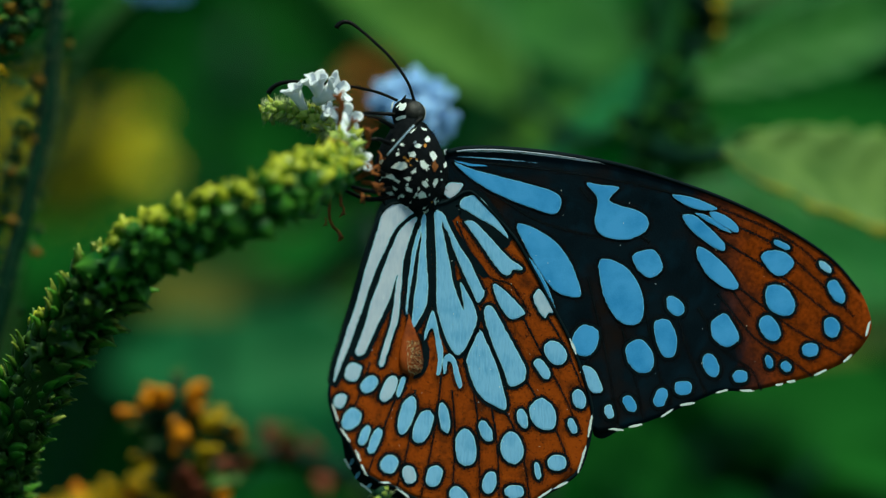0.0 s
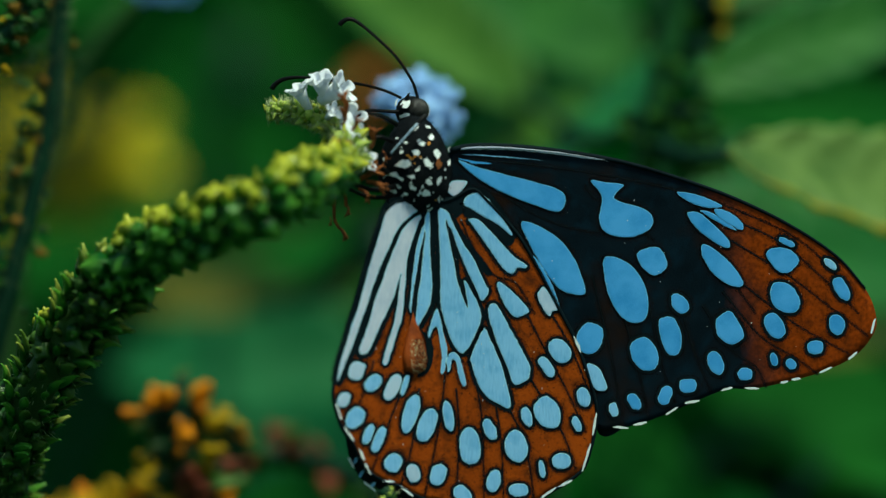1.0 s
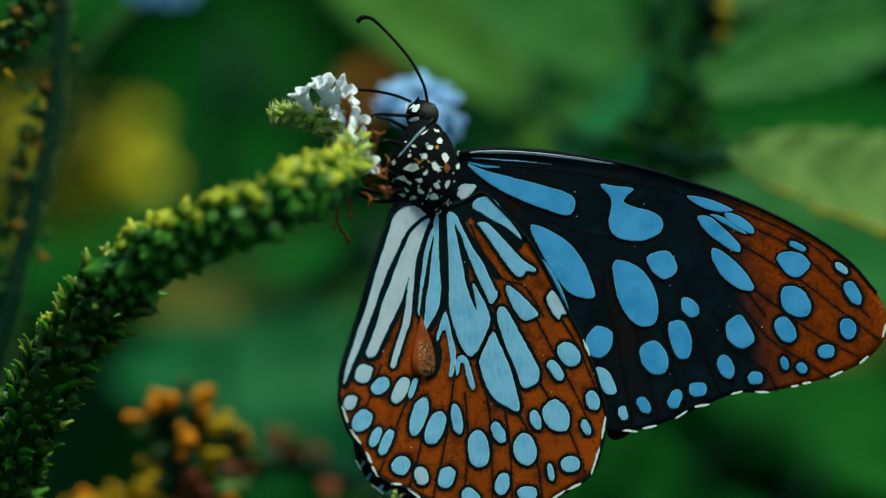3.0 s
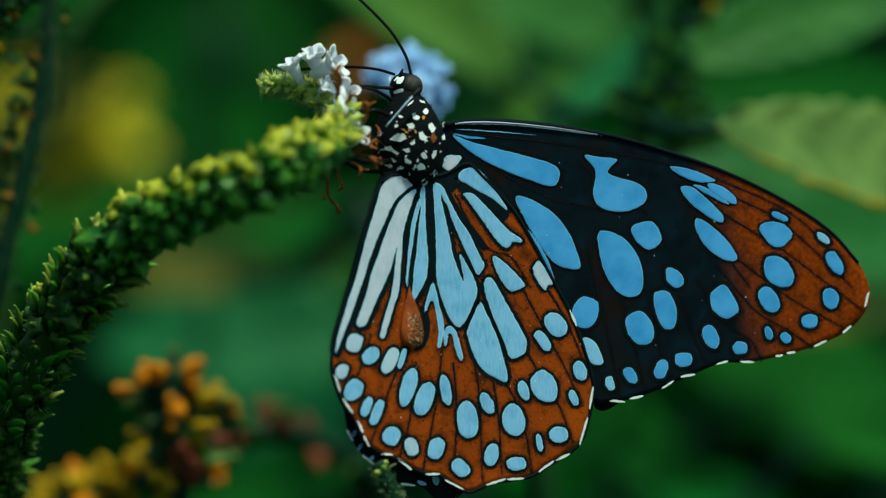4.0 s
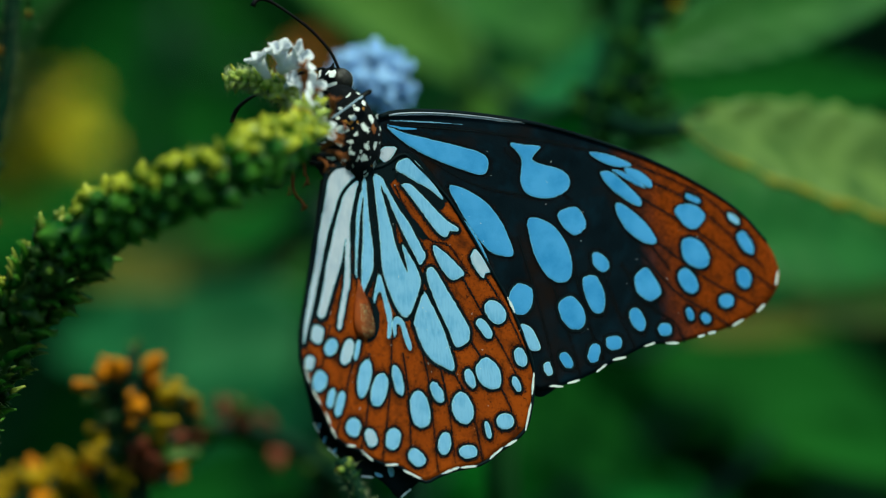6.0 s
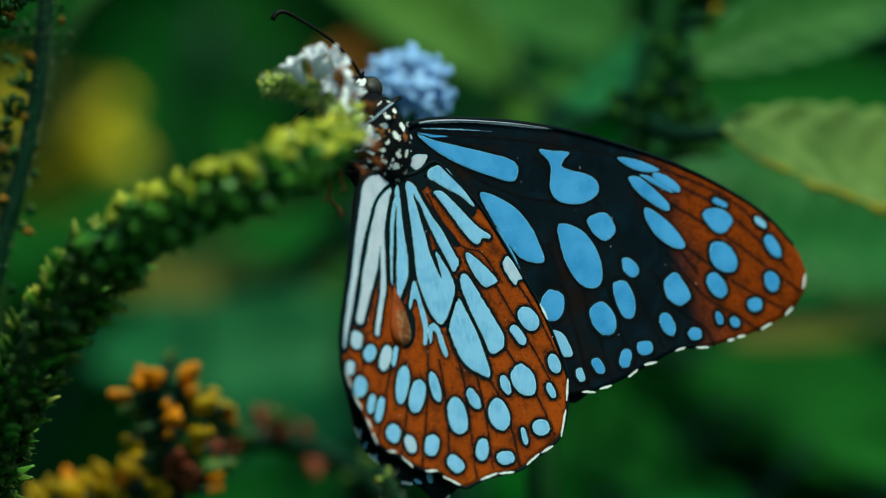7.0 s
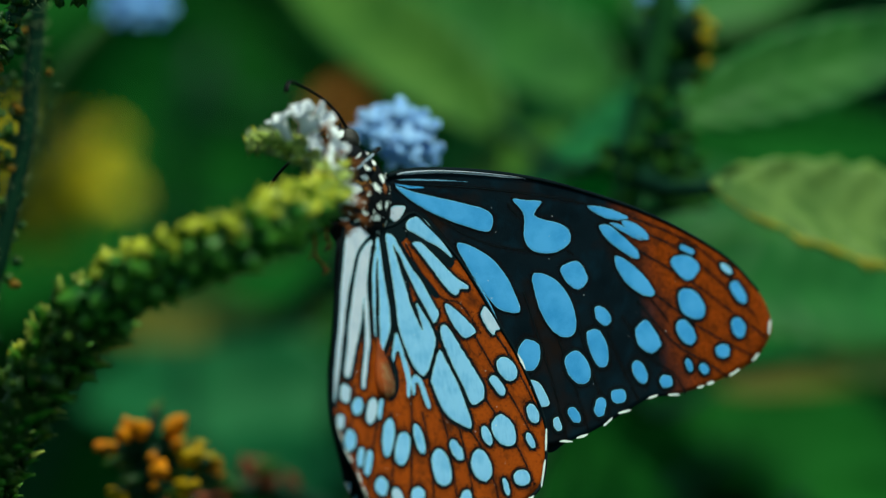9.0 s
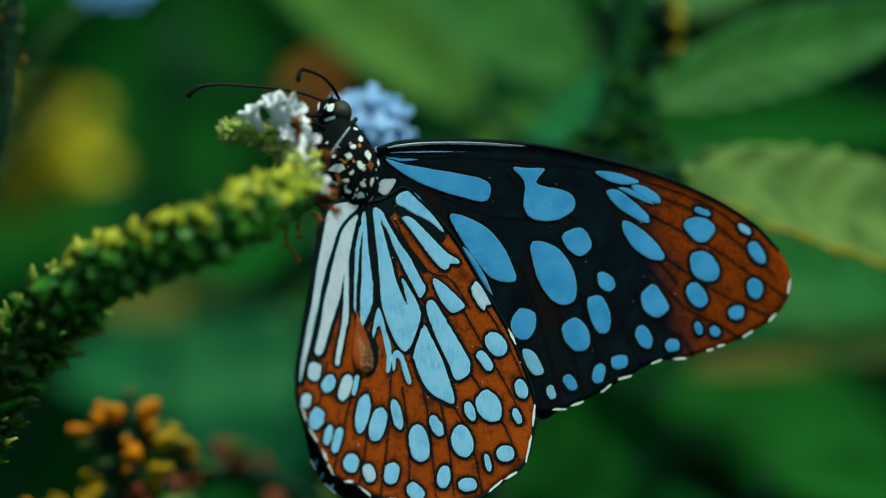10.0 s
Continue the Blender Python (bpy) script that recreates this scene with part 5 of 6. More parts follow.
    for pts, r in [([(-5.26, -2, 5.93), (-7.20, -4, 5.75), (-9.03, -5, 6.19)], 0.27), ([(-5.38, -1.5, 5.10), (-7.49, -3, 4.97), (-9.60, -4, 5.75)], 0.24), ([(-5.26, -2.5, 10.40), (-6.64, -4, 10.88), (-7.93, -4, 10.38)], 0.22),
                   ([(-4.99, -1, 12.10), (-6.49, -2.5, 12.92), (-7.77, -3, 13.19)], 0.2), ([(-5.82, -2.5, 7.33), (-6.92, -4.5, 8.09), (-8.03, -5, 7.86)], 0.22)]:
        part("leg", *tube(spline(pts, 0.3), lambda t: r * (1.15 - 0.5 * t), 8, 0.1), HORN, fly)
    return body


def limb(fly, name, base, points, radius, material, label=""):
    """A part that turns round its own base: points are relative to it."""
    ob = part(name, [], [], material, fly, label, data=shape(name, *tube(spline(points, 0.25), radius, 10), material))
    ob.location = (Vector(base) - ORIGIN[fly]) * MM
    return ob


FLY_BASE = (-4.0, 1.0, 3.0)


def build_butterfly():
    fly = thing("butterfly", FLY_BASE, "black and rust-brown butterfly with sky-blue spots, wings closed, feeding on florets", "butterfly")
    hind = build_hindwing(fly)
    build_forewing(fly)
    far = build_far_wings(fly)
    build_body(fly)
    club = lambda t: 0.15 + 0.12 * max(0.0, (t - 0.72) / 0.28) ** 1.2
    upper = limb(fly, "antenna", (-2.98, 1.3, 15.12), [(0.1, 0, -0.4), (-0.45, 0, 1.4), (-1.8, 0, 3.6), (-3.5, 0, 5.45), (-5.5, 0, 7.25), (-6.4, 0, 7.7), (-7.1, 0, 7.5), (-7.4, 0, 7.1)], club, HORN, "black clubbed antenna")
    lower = limb(fly, "antenna", (-4.55, 1.2, 14.78), [(0, 0, 0), (-1.9, 0.2, 0.75), (-4.5, 0.4, 1.35), (-8.0, 0.6, 1.75), (-10.8, 0.6, 1.95), (-12.4, 0.6, 1.75), (-13.3, 0.6, 1.2), (-13.6, 0.6, 0.75)], club, HORN, "black clubbed antenna")
    leg = limb(fly, "foreleg", (-5.64, -3.4, 9.16), [(0, 0, 0), (1.1, -0.3, 1.2), (2.15, -0.3, 2.4), (3.1, 0.0, 3.4), (3.55, 0.4, 3.8)], lambda t: 0.16 + 0.08 * t, HORN, "folded foreleg")
    stripe = limb(fly, "leg_stripe", (0, 0, 0), [(0.1, -0.30, 0.1), (1.1, -0.55, 1.22), (2.15, -0.55, 2.42), (2.75, -0.3, 3.05)], 0.085, FROST, "pale leg stripe")
    stripe.parent, stripe.location = leg, (0, 0, 0)
    return fly, hind, far, upper, lower, leg


# ---- neighbouring plants ----
def build_lower_spike():
    """A short spike tip just under the hindwing."""
    spike = thing("flower_spike", (14.0, 6.0, GROUND_Z - 5), "slender hairy green flower spike with a pale yellow tip", "flower spike", "flower spikes")
    path = spline([(-1.34, -4, -39.58), (-3.29, -6, -31.12), (-4.45, -7, -27.75), (-5.51, -7, -25.25), (-6.45, -7, -23.63)], 0.4)
    stem = spline([(14, 6, GROUND_Z - 5), (9, 3, -250), (2, 0, -90), (-1.34, -4, -39.58)], 6)
    part("stalk", *tube(stem + path[3:], lambda t: 1.7 - 0.95 * t, 10, 0.1), DARK_STALK, spike)
    dim = [shape("bud", *SPIKE_BUD, BUD_DIM), shape("bud", *OPEN_BUD, BUD_DIM), shape("bud", *SPIKE_BUD, BUD_OLD)]
    pale = [shape("bud", *OPEN_BUD, BUD_YOUNG), shape("bud", *BUD, BUD_YOUNG), shape("bud", *OPEN_BUD, BUD_OCHRE)]
    bud_rows(spike, path, lambda t: 0.80, 0.9, 6, lambda o, t, r: pale if t > 0.94 else dim, lambda t: 0.42 + 0.2 * max(0.0, t - 0.9) / 0.1, 31)
    part("bristle", *hairs_on(path, 1.0, 260, 0.9, 32), HAIR, spike, "pale bristles", kind="stuff")


def build_left_spike():
    """The upright spike behind, at the edge of the view."""
    spike = thing("flower_spike", (-75.0, 60.0, GROUND_Z - 5), "upright dark green flower spike with bristles and withered bracts", "flower spike", "flower spikes")
    path = spline([(-46.40, 38, -6.99), (-45.40, 38, -3.47), (-44.75, 38, -0.65), (-43.80, 38, 2.41), (-42.40, 38, 8.29), (-41.20, 38, 14.16), (-40.65, 38, 20.04), (-40.10, 38, 25.92), (-39.55, 38, 32.97), (-39.73, 38, 39.43)], 0.6)
    stem = spline([(-75, 60, GROUND_Z - 5), (-66, 52, -250), (-58, 44, -70), (-46.40, 38, -6.99)], 6)
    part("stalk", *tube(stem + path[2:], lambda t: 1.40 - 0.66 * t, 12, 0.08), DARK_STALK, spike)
    part("bristle", *hairs_on(path, 0.62, 420, 1.3, 41, 0.7), HAIR, spike, "pale bristles", kind="stuff")
    rng = random.Random(4)
    kinds = [shape("bud", *m, c) for m, c in ((SPIKE_BUD, BUD_OLD), (OPEN_BUD, BUD_OLD), (BUD, BUD_OLD), (SPIKE_BUD, BUD_DIM), (BUD, BUD_DIM), (OPEN_BUD, BUD_DIM), (SPIKE_BUD, BUD_DIM), (OPEN_BUD, BUD_OLD))]
    # loose whorls of buds along the inner side of the bend, with gaps between them
    for k in range(150):
        t = (rng.randrange(11) + rng.gauss(0.5, 0.28)) / 11
        p = path[int(min(0.99, max(0.0, t)) * (len(path) - 1))]
        out = Vector((-1.0 if k % 12 else 0.8, rng.uniform(-0.7, 0.7), 0.35 * rng.gauss(0, 1))).normalized()
        piece("bud", rng.choice(kinds), spike, aim(p + out * rng.uniform(0.9, 3.4), out + Vector((0, 0, 0.5)), rng.uniform(0.45, 0.80), rng.random() * 6))
    dry = [shape("withered_bract", *FLAME, BUD_AMBER), shape("withered_bract", *OPEN_BUD, BUD_AMBER)]
    for k in range(9):
        p = path[int((0.15 + 0.09 * k) * (len(path) - 1))]
        out = Vector((rng.uniform(-1, -0.5) if k % 5 else 0.7, -0.6, rng.gauss(0, 0.4))).normalized()
        piece("withered_bract", rng.choice(dry), spike, aim(p + out * rng.uniform(1.5, 3.4), out, rng.uniform(0.5, 0.85), rng.random() * 6), "withered yellow bract")


def build_corner_spike():
    """A drooping spike end with papery husks beside the upright one."""
    spike = thing("flower_spike", (-92.0, 50.0, GROUND_Z - 5), "drooping dark green spike with papery amber husks", "flower spike", "flower spikes")
    path = spline([(-53.84, 22, 1.21), (-51.54, 22, 11.01), (-48.65, 22, 17.35), (-46.06, 22, 20.52), (-44.04, 22, 23.40), (-42.31, 22, 26.00), (-39.72, 22, 28.30), (-36.55, 22, 29.57), (-32.80, 22, 30.32)], 0.6)
    stem = spline([(-92, 50, GROUND_Z - 5), (-84, 46, -250), (-72, 36, -60), (-53.84, 22, 1.21)], 6)
    part("stalk", *tube(stem + path[2:], lambda t: 1.5 - 0.8 * t, 10, 0.08), DARK_STALK, spike)
    part("bristle", *hairs_on(path, 0.8, 300, 0.9, 43, 0.7), HAIR, spike, "pale bristles", kind="stuff")
    rng = random.Random(14)
    green = [shape("bud", *m, c) for m, c in ((SPIKE_BUD, BUD_OLD), (OPEN_BUD, BUD_DIM), (CALYX_OPEN, BUD_OLD))]
    amber = [shape("husk", *FLAME, BUD_AMBER), shape("husk", *OPEN_BUD, BUD_AMBER), shape("husk", *SPIKE_BUD, BUD_OCHRE)]
    for k in range(100):
        p = path[int((0.3 + 0.7 * rng.random()) * (len(path) - 1))]
        out = Vector((rng.gauss(0, 1), rng.uniform(-1, 0.6), rng.gauss(0, 1))).normalized()
        dry = k % 6 == 0
        piece("husk" if dry else "bud", rng.choice(amber if dry else green), spike, aim(p + out * rng.uniform(0.7, 2.2), out, rng.uniform(0.55, 1.1), rng.random() * 6), "papery amber husk" if dry else "")


def cluster(plant, path, spots, satellites=0):
    """Buds set on short twigs along a stalk: (place, size, mesh)."""
    rng = random.Random(len(spots))
    crowd = []
    for at, size, me in spots:
        for _ in range(satellites):
            d = Vector((rng.gauss(0, 1), rng.gauss(0, 1), rng.gauss(0, 1))).normalized()
            crowd.append((Vector(at) + d * size * 0.95, size * rng.uniform(0.45, 0.7), me))
    for at, size, me in list(spots) + crowd:
        near = min(path, key=lambda p: (p - Vector(at)).length)
        way = (Vector(at) - near)
        if way.length < 0.2:
            way = Vector((0, 0, 1))
        size *= 0.86
        piece("bud", me, plant, aim(at, way.normalized() + Vector((0, -0.2, 0.3)), size, size * 7))
        part("twig", *tube([near, (near + Vector(at)) / 2 + Vector((0, 0, -0.3)), Vector(at)], 0.45, 6), DARK_STALK, plant)


def build_orange_spikes():
    orange, ochre, red, dark = (shape("bud", *FLAME, m) for m in (BUD_ORANGE, BUD_OCHRE, BUD_RED, BUD_OLD))
    plant = thing("flower_spike", (-20.0, 70.0, GROUND_Z - 5), "drying flower spike with orange and ochre buds", "flower spike", "flower spikes")
    path = spline([(-20, 70, GROUND_Z - 5), (-24, 64, -250), (-28, 56, -80), (-27.52, 55, -34.24), (-27.61, 54, -27.01), (-27.97, 54, -21.62), (-28.57, 54, -17.43)], 3)
    part("stalk", *tube(path, lambda t: 2.2 - 1.0 * t, 10, 0.1), DARK_STALK, plant)
    cluster(plant, path, [
        ((-29.69, 52, -15.71), 1.85, orange), ((-26.56, 53, -15.49), 1.95, orange), ((-32.68, 52, -17.51), 1.45, orange), ((-27.66, 50, -19.73), 1.95, orange), ((-24.94, 53, -18.48), 1.9, ochre), ((-23.18, 54, -18.74), 1.2, ochre),
        ((-25.24, 51, -21.54), 1.8, ochre), ((-31.52, 53, -22.49), 1.5, ochre), ((-29.92, 55, -19.85), 2.4, dark), ((-26.65, 56, -18.37), 2.5, dark), ((-27.42, 52, -24.26), 2.3, red), ((-29.58, 54, -24.61), 2.3, dark), ((-24.76, 53, -25.18), 2.3, dark), ((-23.54, 52, -26.35), 1.5, orange), ((-26.23, 52, -26.35), 2.2, red), ((-28.65, 53, -26.98), 1.6, ochre), ((-31.08, 54, -18.92), 1.7, dark), ((-28.72, 55, -17.93), 1.8, dark), ((-26.17, 54, -20.42), 1.8, dark), ((-23.62, 55, -20.75), 1.4, dark), ((-30.18, 54, -21.32), 1.6, dark), ((-22.42, 55, -19.55), 1.1, orange), ((-28.24, 55, -14.33), 1.3, dark), ((-26.53, 52, -22.88), 1.5, dark), ((-24.19, 54, -23.12), 1.4, red)], 2)
    plant = thing("flower_spike", (-50.0, 85.0, GROUND_Z - 5), "curling ochre flower spike going to seed", "flower spike", "flower spikes")
    path = spline([(-50, 85, GROUND_Z - 5), (-52, 78, -200), (-48, 70, -60), (-43.87, 64, -36.29), (-41.04, 62, -31.07), (-37.93, 60, -28.89), (-34.31, 60, -27.98), (-30.70, 60, -27.08), (-28.59, 60, -26.23)], 3)
    part("stalk", *tube(path, lambda t: 2.2 - 1.0 * t, 10, 0.1), DARK_STALK, plant)
    rng = random.Random(9)
    spots = []
    for k in range(100):
        p = path[-1 - int(rng.random() ** 1.1 * 26)]
        d = Vector((rng.gauss(0, 1), rng.gauss(0, 1), rng.gauss(0.5, 1))).normalized()
        spots.append((p + d * rng.uniform(1.4, 3.2), rng.uniform(1.2, 1.9), rng.choice([ochre, ochre, ochre, orange, dark])))
    centre = Vector((-38.23, 60, -30.39))
    for k in range(34):
        a = k * 0.55 + rng.uniform(-0.2, 0.2)
        r = 3.6 + rng.uniform(-0.7, 1.2)
        spots.append((centre + Vector((1.25 * r * math.cos(a), rng.uniform(-1.5, 1.5), 0.75 * r * math.sin(a))), rng.uniform(1.2, 1.7), rng.choice([ochre, ochre, ochre, orange])))
    cluster(plant, path, spots)
    plant = thing("flower_spike", (10.0, 110.0, GROUND_Z - 5), "low spike of dull red and green buds in the shade", "flower spike", "flower spikes")
    path = spline([(10, 110, GROUND_Z - 5), (6, 100, -200), (-2, 92, -80), (-5.87, 90, -32.39), (-7.22, 87, -28.05), (-11.42, 85, -24.64), (-16.35, 83, -22.85), (-20.64, 81, -22.67), (-24.01, 80, -23.39)], 3)
    part("stalk", *tube(path, lambda t: 2.2 - 0.9 * t, 10, 0.1), DARK_STALK, plant)
    spots = []
    for k in range(44):
        p = path[-1 - int(rng.random() * 18)]
        d = Vector((rng.gauss(0, 1), rng.gauss(0, 1), rng.gauss(0.5, 1))).normalized()
        spots.append((p + d * rng.uniform(1.2, 2.8), rng.uniform(1.1, 1.9), rng.choice([red, dark, dark, red, dark])))
    cluster(plant, path, spots)


def build_blue_flowers():
    plant = thing("flower_spike", (6.0, 70.0, GROUND_Z - 5), "pale blue flower cluster on a green stalk behind the butterfly", "flower", "flower spikes")
    path = spline([(6, 70, GROUND_Z - 5), (4, 64, -200), (2, 56, -40), (-0.84, 52, -3.53), (-1.13, 50, 6.62), (-2.50, 50, 14.07)], 3)
    part("stalk", *tube(path, lambda t: 2.2 - 1.1 * t, 10, 0.1), DARK_STALK, plant)
    for k, (at, r) in enumerate([((-5.58, 47, 16.69), 1.95), ((-2.91, 46, 17.26), 2.12), ((-0.53, 46, 15.96), 2.04), ((-4.50, 45, 14.87), 1.78), ((-2.01, 44, 14.56), 2.04), ((0.06, 46, 13.41), 1.87), ((-1.13, 46, 12.40), 1.87), ((-3.21, 47, 13.01), 1.70), ((-6.67, 49, 15.66), 1.5)]):
        flower(plant, at, (0.25 * math.sin(k * 2.1), -1, 0.35 + 0.2 * math.cos(k * 1.7)), r, 3.5, k + 61, LILAC, "pale blue floret", 0.2)
    plant = thing("flower_spike", (-45.0, 130.0, GROUND_Z - 5), "blue flower cluster on a thin green stalk", "flower", "flower spikes")
    path = spline([(-60, 130, GROUND_Z - 5), (-56, 124, -150), (-49.83, 118, -10.24), (-45.76, 114, 6.47), (-43.10, 112, 16.69), (-38.50, 109, 24.92), (-31.77, 108, 30.95)], 4)
    part("stalk", *tube(path, lambda t: 1.7 - 0.8 * t, 10, 0.1), STALK, plant)
    for k, at in enumerate([(-33.98, 104, 29.98), (-31.66, 103, 29.83), (-29.54, 104, 29.98), (-32.58, 104, 31.89), (-30.37, 104, 32.01)]):
        flower(plant, at, (0.2 * math.sin(k * 2.1), -1, 0.3), 2.2, 3.5, k + 81, AZURE, "blue floret", 0.2)


def build_leafy_plants():
    plant = thing("leafy_plant", (30.0, 90.0, GROUND_Z - 5), "leafy plant with light green quilted leaves and a dark stalk", "plant", "leafy plants")
    path = spline([(30, 90, GROUND_Z - 5), (24, 84, -250), (16, 78, -70), (11.07, 72, -26.85), (13.21, 72, -17.06), (17.00, 72, -7.28), (20.20, 72, 2.51), (22.00, 72, 11.68), (23.40, 72, 18.41), (25.20, 72, 26.97), (26.30, 72, 36.75)], 4)
    part("stalk", *tube(path, lambda t: 2.6 - 1.0 * t, 12, 0.1), STEM, plant)
    near = lambda at: min(path, key=lambda p: (p - Vector(at)).length)
    for base, tip, width, facing, mat, edge in [
            ((29.55, 54, 10.32), (81.20, 81, 0.06), 13.2, (0.1, -0.88, 0.5), LEAF_PALE, LEAF_EDGE),
            ((26.41, 80, 17.65), (61.26, 95, 30.19), 9.5, (0.1, -0.97, 0.22), LEAF_LIGHT, LEAF_MID),
            ((28.28, 125, 15.96), (63.02, 140, 16.88), 8, (0.1, -0.95, 0.25), LEAF_SHADOWED, LEAF_SHADOWED),
            ((27.57, 112, 0.70), (63.66, 130, -2.54), 15, (0.1, -0.9, 0.45), LEAF_MID, LEAF_LIGHT),
            ((33.71, 150, -12.73), (52.24, 160, -10.70), 3.6, (0.2, -0.8, 0.6), LEAF_OLIVE, LEAF_OLIVE),
            ((43.24, 140, -24.65), (67.69, 150, -27.25), 8, (0.2, -0.85, 0.5), LEAF_SHADOWED, LEAF_SHADOWED),
            ((9.87, 132, 16.73), (-19.79, 160, 42.48), 12, (-0.2, -0.88, 0.5), LEAF_LIME, LEAF_LIGHT),
            ((22.86, 142, 20.88), (-2.98, 165, 37.97), 13, (-0.1, -0.9, 0.45), LEAF_LIGHT, LEAF_MID),
            ((28.94, 95, 21.72), (4.25, 118, 7.79), 15, (-0.1, -0.65, 0.76), LEAF_TEAL, LEAF_LIGHT),
            ((19.00, 128, 15.60), (2.20, 136, 12.40), 8.5, (-0.1, -0.75, 0.7), LEAF_LIME, LEAF_LIGHT),
            ((24.38, 150, 30.71), (47.35, 170, 39.52), 15, (0.0, -0.9, 0.45), LEAF_LIGHT, LEAF_LIGHT),
            ((28.44, 175, -7.11), (63.28, 185, -5.46), 9, (0.1, -0.95, 0.3), LEAF_SHADE, LEAF_SHADE),
            ((24.02, 190, 26.45), (-1.68, 200, 7.78), 16, (0.0, -0.9, 0.4), LEAF_MID, LEAF_MID),
            ((27.77, 200, 9.89), (54.97, 210, 7.86), 18, (0.0, -0.9, 0.4), LEAF_MID, LEAF_MID),
            ((45.22, 140, -8.83), (63.36, 145, -9.87), 5.0, (0.0, -0.95, 0.3), LEAF_MOSS, LEAF_OLIVE)]:
        leaf(plant, base, tip, width, facing, mat, edge, "quilted green leaf", root=near(base), waves=0.085, edge=0.05, rows=66, cols=12, ribs=58, rim=(-1,) if mat == LEAF_PALE else (0, -1))
    ochre = shape("bud", *OPEN_BUD, BUD_GOLD)
    dark = shape("bud", *OPEN_BUD, BUD_MOSS)
    rng = random.Random(12)
    spots = []
    for k in range(14):
        spots.append((Vector((28.95, 71, 28.77)) + Vector((rng.gauss(0, 0.55), rng.uniform(-2, 2), -0.55 * k)), rng.uniform(0.8, 1.3), ochre if k % 4 else dark))
    for k in range(54):
        p = Vector((25.00, 72, 11.60)) + Vector((rng.gauss(0, 2.3), rng.uniform(-3, 3), rng.gauss(0, 2.4)))
        spots.append((p, rng.uniform(0.8, 1.3), dark))
    for k in range(16):
        spots.append((path[-1 - k % 8] + Vector((rng.gauss(0, 1.5), rng.uniform(-2, 2), rng.uniform(-3, 3))), rng.uniform(0.9, 1.5), dark))
    cluster(plant, path, spots)

    for k, at in enumerate(((24.76, 96, 31.35), (26.42, 95, 31.57), (28.02, 96, 31.48), (26.14, 96, 33.05))):
        flower(plant, at, (0.2 * math.sin(k), -1, 0.3), 1.6, 3.0, k + 95, AZURE, "blue floret", 0.2)
    plant = thing("leafy_plant", (-10.0, 160.0, GROUND_Z - 5), "leafy plant with broad mid-green leaves in shade", "plant", "leafy plants")
    path = spline([(-10, 160, GROUND_Z - 5), (-6, 152, -250), (0, 146, -80), (-5.54, 140, -21.03), (-6.18, 138, -7.83), (-8.17, 140, 2.70)], 4)
    part("stalk", *tube(path, lambda t: 3.0 - 1.2 * t, 12, 0.1), DARK_STALK, plant)
    near = lambda at: min(path, key=lambda p: (p - Vector(at)).length)
    for base, tip, width, facing, mat in [
            ((-7.99, 200, -13.96), (-41.87, 205, -12.97), 18, (-0.1, -0.85, 0.5), LEAF_COOL),
            ((-6.46, 180, -23.30), (-33.94, 200, -24.12), 14, (-0.1, -0.85, 0.5), LEAF_COOL),
            ((-21.00, 190, -6.40), (-38.60, 192, -6.00), 5.0, (0.0, -0.75, 0.7), LEAF_OLIVE),
            ((-6.79, 230, -2.09), (-40.41, 240, -2.84), 13, (0.1, -0.9, 0.4), LEAF_MOSS),
            ((-4.20, 135, -13.05), (33.36, 140, -28.28), 16, (0.1, -0.8, 0.6), LEAF_SHADOWED),
            ((-9.07, 165, -2.64), (-25.27, 190, 2.85), 10, (0.1, -0.8, 0.4), LEAF_SHADOWED),
            ((-9.59, 150, -29.25), (-30.57, 160, -32.25), 12, (0.0, -0.8, 0.6), LEAF_SHADOWED),
            ((9.47, 210, -22.60), (38.00, 216, -22.70), 20, (0.0, -0.97, 0.1), LEAF_SHADOWED),
            ((38.60, 222, -20.40), (66.00, 228, -22.82), 20, (0.0, -0.85, 0.5), LEAF_SHADOWED),
            ((-30.54, 215, -4.56), (-37.84, 220, -2.79), 4.5, (0.0, -0.8, 0.6), LEAF_OLIVE)]:
        leaf(plant, base, tip, width, facing, mat, None, "broad green leaf", root=near(base))

    plant = thing("leafy_plant", (-70.0, 330.0, GROUND_Z - 5), "plant with yellowing and rusty leaves far behind", "plant", "leafy plants")
    path = spline([(-70, 330, GROUND_Z - 5), (-66, 322, -250), (-60, 316, -60), (-35.18, 305, 1.63), (-31.16, 300, 18.59), (-28.08, 300, 29.39)], 5)
    part("stalk", *tube(path, lambda t: 3.2 - 1.2 * t, 12, 0.1), DARK_STALK, plant)
    near = lambda at: min(path, key=lambda p: (p - Vector(at)).length)
    for base, tip, width, facing, mat in [
            ((-41.18, 260, -2.16), (-28.54, 260, -5.87), 6.5, (0.0, -0.9, 0.4), LEAF_OLIVE),
            ((-12.98, 295, 20.04), (-8.02, 300, 25.53), 3.3, (0.1, -0.9, 0.4), LEAF_RUST),
            ((-17.75, 330, 8.80), (-42.31, 330, 25.44), 26.0, (0.1, -0.95, 0.02), LEAF_SHADOWED),
            ((-28.30, 340, 32.86), (-48.71, 350, 32.34), 18.0, (0.1, -0.95, 0.02), LEAF_SHADOWED),
            ((-35.02, 300, -3.01), (-45.05, 300, -9.18), 9.0, (0.1, -0.95, 0.02), LEAF_SHADOWED)]:
        leaf(plant, base, tip, width, facing, mat, None, "yellowing leaf", root=near(base))
    rng = random.Random(21)
